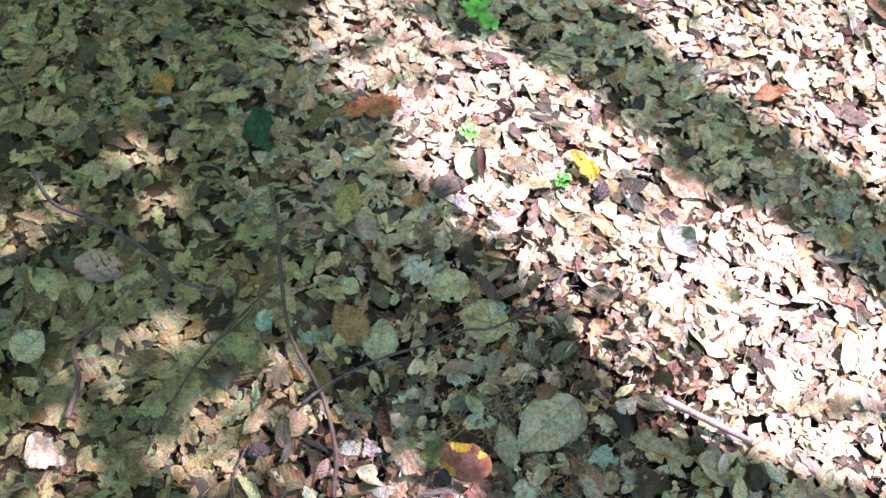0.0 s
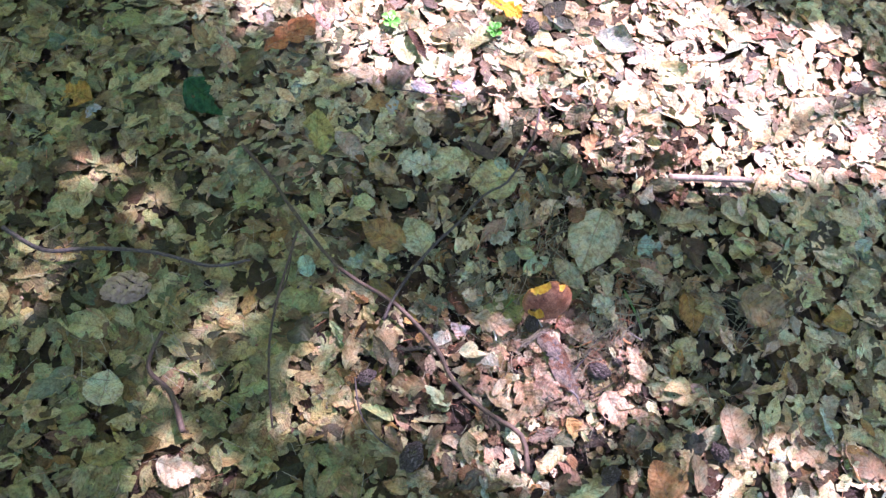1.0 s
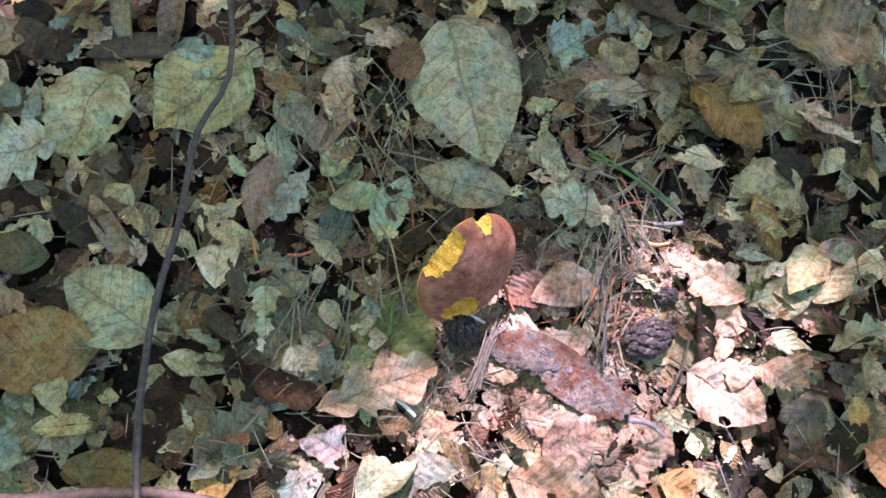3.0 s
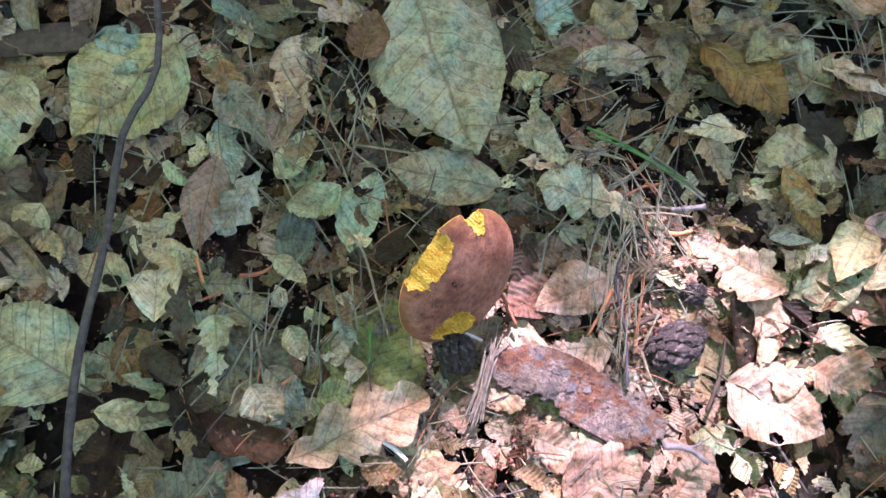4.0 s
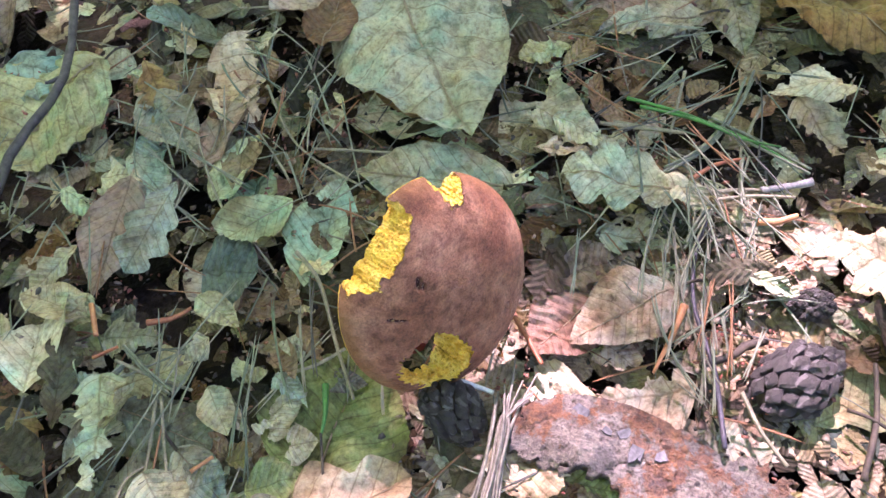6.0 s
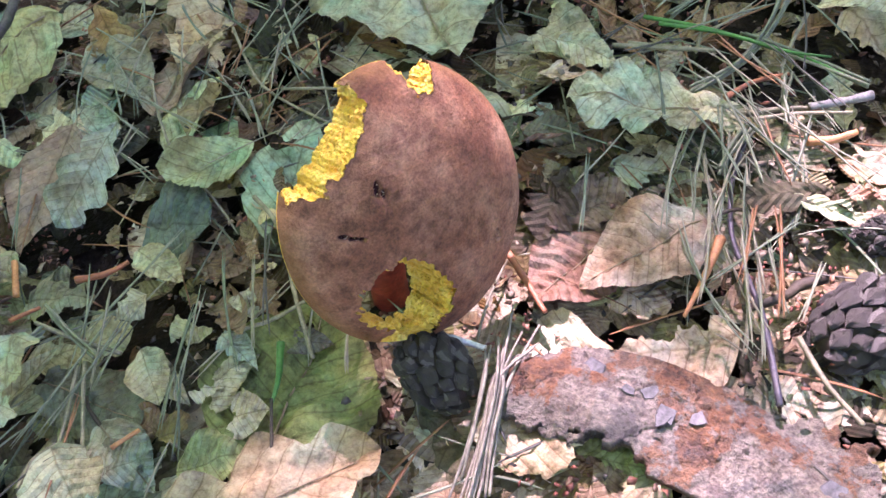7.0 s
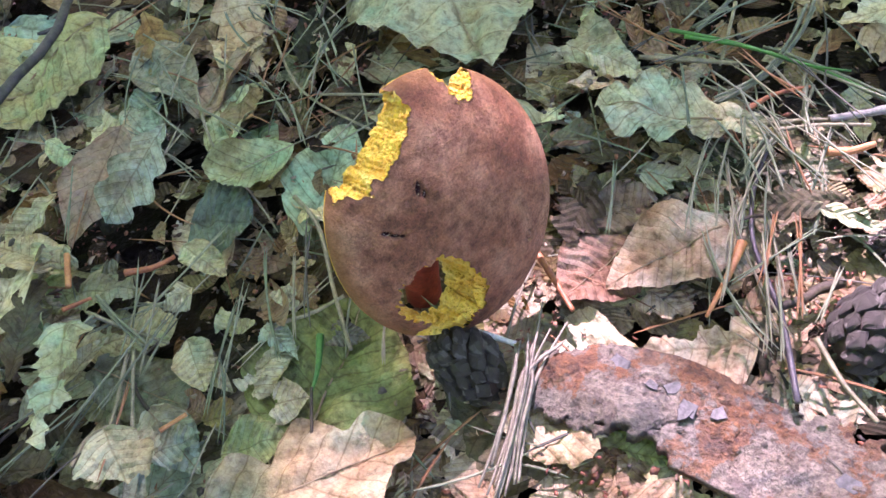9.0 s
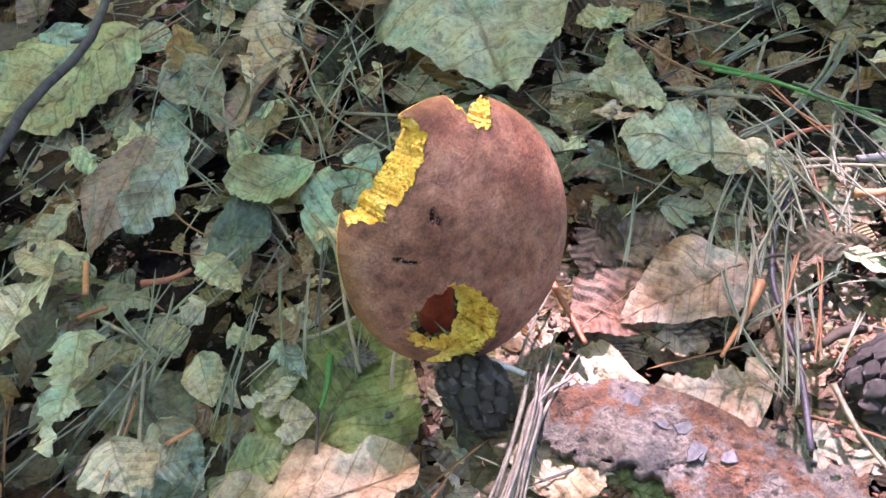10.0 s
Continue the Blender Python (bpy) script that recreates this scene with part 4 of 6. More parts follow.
fallen_leaf("beech", 0.378, 0.236, -109, 0.0699, 0.0424, (0.25, 0.16, 0.06), 0.35, "curled ochre-brown leaf with a pointed tip", 0.016)
fallen_leaf("beech", 0.228, 0.300, 108, 0.0696, 0.0368, (0.38, 0.37, 0.27), 0.15, "pale ribbed leaf behind the mushroom", 0.010)
fallen_leaf("oak", 0.252, 0.232, 107, 0.0540, 0.0340, (0.46, 0.46, 0.36), 0.25, "pale ragged lobed leaf on needles", 0.012)
fallen_leaf("torn", 0.275, 0.327, -106, 0.0573, 0.0242, (0.42, 0.40, 0.30), 0.30, "pale curled leaf scrap with torn edges")
fallen_leaf("beech", 0.355, 0.260, 127, 0.0536, 0.0242, (0.40, 0.36, 0.28), 0.15, "narrow buff leaf on needles")
fallen_leaf("round", 0.374, 0.308, -106, 0.0332, 0.0251, (0.36, 0.31, 0.20), 0.15, "small buff rounded leaf on needles")
fallen_leaf("torn", 0.319, 0.210, -125, 0.0560, 0.0381, (0.36, 0.30, 0.22), 0.20, "mottled tan leaf with torn margin")
fallen_leaf("torn", 0.358, 0.136, 143, 0.0628, 0.0442, (0.42, 0.40, 0.28), 0.15, "pale tan leaf with dark veins")
fallen_leaf("beech", 0.208, 0.224, 142, 0.0460, 0.0330, (0.40, 0.31, 0.26), 0.14, "pinkish-tan leaf in the sun beside needles", 0.010)
fallen_leaf("torn", 0.178, 0.205, 128, 0.0560, 0.0420, (0.52, 0.43, 0.36), 0.12, "pale bumpy leaf lying behind the bark", 0.001)
fallen_leaf("torn", 0.156, 0.233, 118, 0.0460, 0.0340, (0.54, 0.46, 0.36), 0.15, "pale straw leaf between mushroom and bark", 0.002)
fallen_leaf("torn", 0.118, 0.262, -62, 0.0480, 0.0300, (0.52, 0.44, 0.34), 0.20, "pale buff torn leaf beside the bark", 0.003)
fallen_leaf("torn", 0.125, 0.236, -75, 0.0340, 0.0200, (0.30, 0.36, 0.18), 0.15, "greenish leaf piece half under the bark", 0.001)
fallen_leaf("torn", 0.110, 0.222, -80, 0.0400, 0.0300, (0.46, 0.37, 0.30), 0.25, "pinkish torn leaf below the bark", 0.002)
fallen_leaf("torn", 0.196, 0.268, -40, 0.0330, 0.0220, (0.30, 0.22, 0.18), 0.20, "dull brown leaf piece by the mushroom", 0.004)
fallen_leaf("torn", 0.222, 0.262, -70, 0.0340, 0.0200, (0.42, 0.40, 0.30), 0.25, "buff leaf piece in a hollow of the litter", 0.004)
fallen_leaf("beech", 0.193, 0.251, 158, 0.0345, 0.0305, (0.26, 0.16, 0.13), 0.12, "dark reddish-brown leaf by the mushroom", 0.006)
fallen_leaf("torn", 0.254, 0.130, 92, 0.0650, 0.0470, (0.47, 0.39, 0.29), 0.20, "sunlit pale tan leaf above a pine cone", 0.012)
fallen_leaf("beech", 0.233, 0.122, 96, 0.0402, 0.0270, (0.52, 0.40, 0.30), 0.15, "light brown leaf beside a pine cone")
fallen_leaf("torn", 0.183, 0.137, -40, 0.0497, 0.0319, (0.39, 0.32, 0.24), 0.15, "large buff leaf in the sun")
fallen_leaf("beech", 0.080, 0.310, 12, 0.0620, 0.0560, (0.20, 0.235, 0.095), 0.10, "olive-green leaf with a dark midrib under the mushroom", 0.009)
fallen_leaf("oak", 0.036, 0.327, -36, 0.0800, 0.0410, (0.44, 0.35, 0.26), 0.14, "pale peach-coloured lobed leaf at the edge of the sun", 0.015)
fallen_leaf("round", 0.138, 0.398, -63, 0.0224, 0.0347, (0.13, 0.18, 0.16), 0.15, "small dark slate-green leaf behind the mushroom")
fallen_leaf("beech", 0.049, 0.394, -3, 0.0381, 0.0151, (0.44, 0.42, 0.30), 0.80, "pale leaf rolled along its length", 0.012)
fallen_leaf("torn", 0.176, 0.469, -113, 0.0641, 0.0194, (0.44, 0.46, 0.37), 0.35, "pale crumpled leaf with ribbed veins")
fallen_leaf("round", 0.077, 0.394, -87, 0.0430, 0.0231, (0.19, 0.20, 0.15), 0.10, "dull olive leaf pressed flat", 0.005)
fallen_leaf("torn", 0.085, 0.341, -16, 0.0323, 0.0190, (0.42, 0.40, 0.30), 0.20, "buff leaf with torn margin")
fallen_leaf("beech", 0.073, 0.363, -107, 0.0313, 0.0180, (0.36, 0.40, 0.34), 0.20, "grey-green leaf with a pale rib")
fallen_leaf("torn", 0.098, 0.372, -105, 0.0310, 0.0102, (0.46, 0.43, 0.32), 0.25, "small pale torn leaf scrap")
fallen_leaf("torn", 0.232, 0.270, 4, 0.0561, 0.0163, (0.45, 0.45, 0.36), 0.25, "pale curled leaf scrap on needles")
fallen_leaf("torn", 0.181, 0.249, -105, 0.0279, 0.0181, (0.52, 0.42, 0.36), 0.10, "pale pinkish leaf with small bumps", 0.004)
fallen_leaf("round", 0.456, 0.196, -46, 0.0764, 0.0721, (0.27, 0.22, 0.15), 0.15, "rounded brown leaf with wavy margin")
fallen_leaf("torn", 0.396, 0.355, -15, 0.1230, 0.0695, (0.34, 0.32, 0.22), 0.15, "broad olive-tan leaf in the shade")
fallen_leaf("beech", 0.019, 0.439, 89, 0.0780, 0.0571, (0.38, 0.42, 0.30), 0.12, "pale green leaf with clear veins")
fallen_leaf("beech", -0.005, 0.463, 127, 0.0814, 0.0595, (0.28, 0.20, 0.09), 0.20, "ochre-brown ribbed leaf in the shade", 0.014)
fallen_leaf("oak", 0.094, 0.580, 142, 0.0634, 0.0594, (0.46, 0.50, 0.42), 0.15, "pale grey-green lobed leaf")
fallen_leaf("round", 0.151, 0.586, -164, 0.0696, 0.0579, (0.42, 0.43, 0.28), 0.12, "yellowish-green rounded leaf in the shade")
fallen_leaf("torn", 0.131, 0.807, -124, 0.0937, 0.0502, (0.11, 0.10, 0.08), 0.12, "dark slate-brown leaf at the edge of the sun")
fallen_leaf("beech", 0.614, 0.098, 165, 0.0548, 0.0422, (0.30, 0.22, 0.08), 0.15, "ochre leaf lying on dry litter")
fallen_leaf("torn", 0.024, 0.288, 92, 0.0560, 0.0500, (0.39, 0.34, 0.35), 0.12, "pale lilac-grey leaf in the sun")
fallen_leaf("beech", 0.200, -0.039, 87, 0.0661, 0.0736, (0.36, 0.22, 0.11), 0.50, "tawny curled leaf with ribbed veins", 0.014)
fallen_leaf("torn", 0.380, 0.502, 146, 0.0735, 0.0490, (0.40, 0.24, 0.13), 0.20, "orange-brown leaf in the sun")
fallen_leaf("beech", 0.333, -0.009, 77, 0.0689, 0.0718, (0.46, 0.36, 0.27), 0.75, "tan leaf curled over a dark hollow", 0.014)
fallen_leaf("beech", 0.155, 0.849, -86, 0.0692, 0.0250, (0.07, 0.04, 0.03), 0.80, "dark brown rolled leaf in the sun", 0.014)
fallen_leaf("torn", 0.216, 0.103, -93, 0.0410, 0.0381, (0.42, 0.32, 0.24), 0.20, "tan torn leaf in the sun")
fallen_leaf("beech", 0.085, 0.190, -23, 0.0560, 0.0400, (0.38, 0.29, 0.24), 0.20, "pinkish-brown leaf in the sun", 0.002)
fallen_leaf("torn", 0.100, 0.146, -11, 0.0520, 0.0446, (0.39, 0.29, 0.23), 0.20, "buff torn leaf in the sun", 0.003)
fallen_leaf("oak", 0.068, 0.207, -77, 0.0594, 0.0496, (0.34, 0.26, 0.18), 0.20, "brown lobed leaf in the sun")
fallen_leaf("beech", 0.186, 0.143, -91, 0.0580, 0.0491, (0.44, 0.34, 0.27), 0.15, "brownish leaf beside a pine cone")
fallen_leaf("torn", 0.078, 0.511, -124, 0.0302, 0.0180, (0.55, 0.45, 0.24), 0.20, "small straw-yellow leaf scrap", 0.014)
fallen_leaf("round", -0.156, 0.508, -95, 0.0361, 0.0271, (0.30, 0.45, 0.38), 0.15, "small pale bluish-green leaf")
fallen_leaf("torn", -0.089, 0.638, -95, 0.0472, 0.0430, (0.36, 0.38, 0.26), 0.15, "olive-green leaf in the shade")
fallen_leaf("torn", -0.088, 0.499, -79, 0.0459, 0.0424, (0.26, 0.34, 0.28), 0.12, "grey-green leaf beside a twig")
fallen_leaf("torn", -0.232, 0.872, -64, 0.1000, 0.0680, (0.02, 0.11, 0.05), 0.20, "fresh dark green leaf on the litter", 0.018)
fallen_leaf("torn", -0.078, 0.880, -157, 0.1362, 0.0610, (0.12, 0.11, 0.05), 0.15, "dark olive-brown leaf at the sun's edge", 0.012)
fallen_leaf("oak", -0.095, 0.886, 19, 0.1110, 0.0585, (0.38, 0.17, 0.08), 0.20, "orange-brown leaf in the sun", 0.014)
fallen_leaf("torn", -0.384, 0.889, 139, 0.0694, 0.0555, (0.28, 0.19, 0.04), 0.15, "ochre leaf lying on dry litter", 0.012)
fallen_leaf("torn", -0.420, 0.879, -20, 0.0585, 0.0292, (0.28, 0.30, 0.30), 0.20, "grey-blue leaf scrap on litter", 0.012)
fallen_leaf("oak", 0.314, 0.861, -50, 0.0689, 0.0397, (0.71, 0.35, 0.02), 0.35, "bright orange-yellow curled leaf in the sun", 0.016)
fallen_leaf("beech", 0.476, 0.847, -31, 0.0933, 0.0573, (0.46, 0.34, 0.24), 0.20, "tan pointed leaf in the sun")
fallen_leaf("torn", -0.080, 0.664, 69, 0.0912, 0.0600, (0.32, 0.32, 0.12), 0.12, "yellow-olive leaf in the shade")
fallen_leaf("torn", 0.114, 0.739, -23, 0.0632, 0.0370, (0.42, 0.42, 0.50), 0.12, "pale bluish leaf in the sun", 0.014)
fallen_leaf("torn", 0.181, 0.715, -24, 0.0425, 0.0288, (0.39, 0.39, 0.52), 0.12, "small bluish leaf in the sun", 0.014)
fallen_leaf("beech", 0.818, 0.847, -113, 0.0806, 0.0488, (0.30, 0.33, 0.27), 0.30, "grey-green leaf in the shade")
fallen_leaf("beech", 0.662, 1.026, 22, 0.0862, 0.0341, (0.35, 0.18, 0.09), 0.50, "brown curled leaf in the sun", 0.014)
fallen_leaf("torn", 0.773, 1.160, -38, 0.0392, 0.0333, (0.12, 0.06, 0.04), 0.30, "dark brown leaf scrap in the sun", 0.014)
fallen_leaf("torn", -0.443, 0.288, -43, 0.0842, 0.0552, (0.42, 0.38, 0.29), 0.12, "pale leaf at a sun fleck")
fallen_leaf("beech", -0.496, 0.391, 60, 0.0533, 0.0636, (0.40, 0.44, 0.30), 0.12, "pale green leaf in the shade")
fallen_leaf("torn", 0.127, 0.392, -102, 0.0260, 0.0134, (0.48, 0.48, 0.33), 0.30, "pale greenish-buff leaf piece with a raised edge", 0.013)
fallen_leaf("torn", 0.114, 0.376, 158, 0.0152, 0.0158, (0.54, 0.52, 0.4), 0.40, "pale folded leaf piece casting a small shadow", 0.015)
fallen_leaf("torn", 0.117, 0.352, 166, 0.0167, 0.0155, (0.42, 0.42, 0.27), 0.30, "olive-buff broken leaf piece", 0.013)
fallen_leaf("beech", 0.097, 0.364, -125, 0.0217, 0.0142, (0.5, 0.47, 0.34), 0.25, "pale buff pointed leaf with a bent tip", 0.014)
fallen_leaf("torn", 0.114, 0.351, -107, 0.0261, 0.0118, (0.37, 0.43, 0.37), 0.25, "greyish-teal torn leaf piece", 0.013)
fallen_leaf("torn", 0.136, 0.357, -128, 0.0249, 0.0124, (0.5, 0.52, 0.43), 0.25, "pale grey-green leaf with a brown edge", 0.013)
fallen_leaf("torn", 0.134, 0.348, -117, 0.0211, 0.0096, (0.28, 0.2, 0.13), 0.30, "brown leaf piece beside the mushroom", 0.013)
fallen_leaf("torn", 0.119, 0.331, -70, 0.0194, 0.0109, (0.2, 0.2, 0.19), 0.15, "slate-grey leaf piece pressed flat", 0.009)
fallen_leaf("torn", 0.092, 0.342, -53, 0.0151, 0.0122, (0.52, 0.5, 0.38), 0.35, "small pale leaf piece with a curled edge", 0.013)
fallen_leaf("torn", 0.087, 0.332, -56, 0.0195, 0.0172, (0.5, 0.47, 0.37), 0.25, "pale peach-grey leaf piece", 0.013)
fallen_leaf("torn", 0.076, 0.342, -52, 0.0165, 0.0116, (0.28, 0.19, 0.08), 0.40, "ochre-brown curled leaf piece", 0.013)
fallen_leaf("beech", 0.071, 0.331, -50, 0.0215, 0.0193, (0.38, 0.38, 0.2), 0.20, "olive-yellow ribbed leaf under a peach leaf", 0.011)
fallen_leaf("torn", 0.058, 0.352, -43, 0.0210, 0.0160, (0.32, 0.34, 0.27), 0.20, "grey-green smooth leaf piece", 0.013)
fallen_leaf("torn", 0.096, 0.417, -64, 0.0287, 0.0261, (0.25, 0.25, 0.18), 0.15, "dull grey-olive leaf with a small hole", 0.009)
fallen_leaf("torn", 0.109, 0.433, -174, 0.0177, 0.0231, (0.46, 0.46, 0.3), 0.30, "pale yellow-green leaf piece", 0.013)
fallen_leaf("torn", 0.073, 0.405, -21, 0.0145, 0.0132, (0.36, 0.4, 0.3), 0.30, "greenish leaf sliver among needles", 0.013)
fallen_leaf("torn", 0.264, 0.299, -98, 0.0313, 0.0193, (0.5, 0.48, 0.36), 0.30, "pale smooth leaf with a lifted edge", 0.015)
fallen_leaf("torn", 0.250, 0.270, -50, 0.0169, 0.0140, (0.42, 0.44, 0.33), 0.30, "pale teal-grey leaf scrap on needles", 0.013)
fallen_leaf("torn", 0.253, 0.240, -133, 0.0227, 0.0160, (0.4, 0.42, 0.31), 0.30, "grey-green leaf piece beside needles", 0.013)
fallen_leaf("torn", 0.245, 0.215, -36, 0.0142, 0.0142, (0.42, 0.35, 0.26), 0.30, "buff leaf scrap in broken sun", 0.013)
fallen_leaf("torn", 0.267, 0.264, -84, 0.0127, 0.0097, (0.44, 0.36, 0.26), 0.30, "light brown leaf scrap under stalks", 0.013)
fallen_leaf("torn", 0.082, 0.398, -143, 0.0520, 0.0400, (0.42, 0.45, 0.31), 0.25, "pale green-buff leaf over older brown litter", 0.022)
fallen_leaf("torn", 0.060, 0.362, -120, 0.0300, 0.0240, (0.36, 0.38, 0.28), 0.30, "grey-green leaf piece beside a rolled leaf", 0.020)


# ---------- twigs, stalks and blades ----------
def twig(points, r0, r1, material, label):
    thick = max(r0, r1) > 0.0019
    path = [Vector(p) + Vector((0, 0, 0.015 if thick else 0.004)) for p in points]
    for a, b in zip(path[:-1], path[1:]):
        for t in (0.1, 0.3, 0.5, 0.7, 0.9):
            q = a.lerp(b, t)
            clear.append((q.x, q.y, 0.018 if thick else 0.005))
    n = len(path) - 1
    k = max(3, min(8, int(24 / n)))
    verts, faces = tube(path, [r0 + (r1 - r0) * q / n for q in range(n + 1)], 8, k, 0.28 * min(r0, r1))
    grass = material in (GRASS, STRAW, STRAW_WHITE, STRAW_GREEN)
    ob = mesh_object("grass_blade" if material == GRASS else "pine_needle" if material == STRAW_GREEN else "dry_stalk" if grass else "twig", verts, faces, material)
    if not grass and max(r0, r1) > 0.0019:
        for q in range(1, n, 2):
            way = (path[q + 1] - path[q - 1]).normalized()
            out = Vector((-way.y, way.x, 0.35)) * (1 if q % 4 == 1 else -1)
            out.z = abs(out.z)
            reach = 0.006 + 0.004 * math.sin(q * 3.0 + r0 * 9e3)
            sv, sf = tube([path[q], path[q] + (way * 0.5 + out * 0.5) * reach, path[q] + (way * 0.9 + out) * reach], (r1 * 0.55, r1 * 0.42, r1 * 0.25), 6, 3, 0.0002)
            mesh_object("side_shoot", sv, sf, material, parent=ob)
    return tagged(ob, label, "grass" if material == GRASS else "pine needle" if material == STRAW_GREEN else "stalk" if grass else "twig")


twig([(0.298, 0.614, 0.016), (0.276, 0.582, 0.016), (0.244, 0.548, 0.016), (0.189, 0.507, 0.016), (0.143, 0.498, 0.016), (0.086, 0.468, 0.016), (0.035, 0.446, 0.016), (-0.015, 0.417, 0.016), (-0.059, 0.384, 0.016), (-0.082, 0.360, 0.016)], 0.0018, 0.0026, TWIG_DARK, "long thin dark twig lying across the leaf litter")
twig([(-0.185, 0.718, 0.012), (-0.161, 0.649, 0.012), (-0.147, 0.579, 0.012), (-0.114, 0.464, 0.012), (-0.055, 0.378, 0.012), (-0.025, 0.294, 0.012), (-0.021, 0.238, 0.012), (0.007, 0.177, 0.012), (0.039, 0.129, 0.012), (0.025, 0.079, 0.012)], 0.0028, 0.0040, TWIG_BROWN, "brown crooked twig lying on the leaves")
twig([(-0.558, 0.703, 0.012), (-0.511, 0.645, 0.012), (-0.446, 0.624, 0.012), (-0.364, 0.586, 0.012), (-0.292, 0.535, 0.012), (-0.234, 0.524, 0.012)], 0.0036, 0.0022, TWIG_DARK, "dark thin twig on shaded leaves")
twig([(-0.153, 0.544, 0.012), (-0.228, 0.429, 0.012), (-0.260, 0.356, 0.012), (-0.283, 0.270, 0.012)], 0.0022, 0.0016, TWIG_BROWN, "thin olive-brown twig on leaves")
twig([(-0.385, 0.461, 0.012), (-0.417, 0.416, 0.012), (-0.398, 0.368, 0.012), (-0.398, 0.310, 0.012)], 0.0030, 0.0045, TWIG_BROWN, "short thick brown twig on leaves")
twig([(-0.150, 0.299, 0.012), (-0.161, 0.250, 0.012), (-0.153, 0.209, 0.012), (-0.136, 0.180, 0.012)], 0.0014, 0.0010, TWIG_DARK, "thin dark curved twig in a sun fleck")
twig([(0.250, 0.224, 0.009), (0.228, 0.223, 0.010), (0.207, 0.217, 0.010), (0.193, 0.208, 0.010), (0.181, 0.200, 0.010), (0.157, 0.189, 0.010)], 0.0007, 0.0010, TWIG_PURPLE, "thin purplish twig beside a pine cone")
twig([(0.184, 0.206, 0.007), (0.193, 0.197, 0.007), (0.198, 0.194, 0.007), (0.204, 0.188, 0.007)], 0.0013, 0.0018, TWIG_BROWN, "short grey knobbly twig beside a pine cone")
twig([(0.450, 0.424, 0.008), (0.524, 0.394, 0.008), (0.584, 0.369, 0.008)], 0.0062, 0.0045, TWIG_PALE, "short thick pale stick in the sun")
twig([(0.069, 0.290, 0.012), (0.068, 0.282, 0.012), (0.066, 0.274, 0.012)], 0.0016, 0.0012, STRAW_WHITE, "short white piece of straw")
twig([(0.201, 0.219, 0.014), (0.186, 0.219, 0.014), (0.171, 0.220, 0.014)], 0.0017, 0.0005, NEEDLE_ORANGE, "orange-brown dry bud scale on leaves")
twig([(0.173, 0.276, 0.012), (0.166, 0.267, 0.012), (0.158, 0.257, 0.012)], 0.0012, 0.0008, NEEDLE_RED, "thin reddish stalk beside the mushroom")
twig([(0.160, 0.365, 0.014), (0.152, 0.349, 0.014), (0.132, 0.329, 0.014), (0.116, 0.312, 0.014)], 0.0009, 0.0006, STRAW, "bent straw-coloured grass stalk")
twig([(0.138, 0.295, 0.008), (0.141, 0.280, 0.008), (0.142, 0.269, 0.008)], 0.0011, 0.0009, STRAW_WHITE, "thin pale dry stalk over a pine cone")
twig([(0.232, 0.428, 0.012), (0.208, 0.396, 0.012), (0.200, 0.358, 0.012)], 0.0006, 0.0005, STRAW, "thin dry stalk on the leaves")
twig([(0.209, 0.388, 0.012), (0.218, 0.364, 0.012), (0.225, 0.342, 0.012)], 0.0007, 0.0005, STRAW, "thin pale stalk behind the mushroom")
twig([(0.286, 0.274, 0.016), (0.287, 0.255, 0.016), (0.286, 0.236, 0.016), (0.283, 0.215, 0.016), (0.278, 0.199, 0.016)], 0.0009, 0.0004, GRASS, "bright green grass blade on needles")
twig([(0.282, 0.267, 0.018), (0.284, 0.244, 0.018), (0.282, 0.223, 0.018), (0.284, 0.208, 0.018)], 0.0008, 0.0004, GRASS, "bright green grass blade on needles")
twig([(0.270, 0.280, 0.014), (0.274, 0.264, 0.014), (0.279, 0.245, 0.014)], 0.0010, 0.0006, STRAW, "pale dry stalk on needles")
twig([(0.255, 0.227, 0.012), (0.263, 0.213, 0.012), (0.266, 0.200, 0.012)], 0.0011, 0.0006, STRAW, "pale dry stalk on needles")
twig([(0.117, 0.325, 0.012), (0.107, 0.319, 0.012), (0.099, 0.316, 0.012)], 0.0014, 0.0004, GRASS, "small fresh green grass blade")
twig([(0.197, 0.444, 0.012), (0.178, 0.423, 0.012), (0.161, 0.400, 0.012)], 0.0007, 0.0005, STRAW, "thin dry stalk on the leaves")
twig([(0.178, 0.190, 0.012), (0.167, 0.180, 0.012), (0.159, 0.169, 0.012)], 0.0009, 0.0007, STRAW, "thin pale stalk in the sun")
twig([(0.085, 0.743, 0.012), (0.142, 0.713, 0.012), (0.195, 0.685, 0.012)], 0.0012, 0.0010, TWIG_DARK, "thin dark twig at the edge of the sun")
twig([(0.167, 1.083, 0.012), (0.263, 1.078, 0.012), (0.317, 1.072, 0.012)], 0.0014, 0.0010, TWIG_DARK, "thin dark twig on sunlit leaves")
twig([(-0.228, 0.443, 0.012), (-0.196, 0.474, 0.012), (-0.173, 0.514, 0.012)], 0.0014, 0.0010, TWIG_BROWN, "thin brown twig on shaded leaves")
twig([(0.165, 0.146, 0.012), (0.187, 0.147, 0.012), (0.208, 0.152, 0.012)], 0.0012, 0.0009, TWIG_BROWN, "thin brown stalk in the sun")
twig([(0.181, 0.125, 0.012), (0.167, 0.106, 0.012), (0.151, 0.083, 0.012)], 0.0010, 0.0008, TWIG_DARK, "thin dark stalk in the sun")
twig([(0.134, 0.162, 0.012), (0.139, 0.150, 0.012), (0.137, 0.138, 0.012)], 0.0020, 0.0012, TWIG_GREY, "short curved grey twig in the sun")

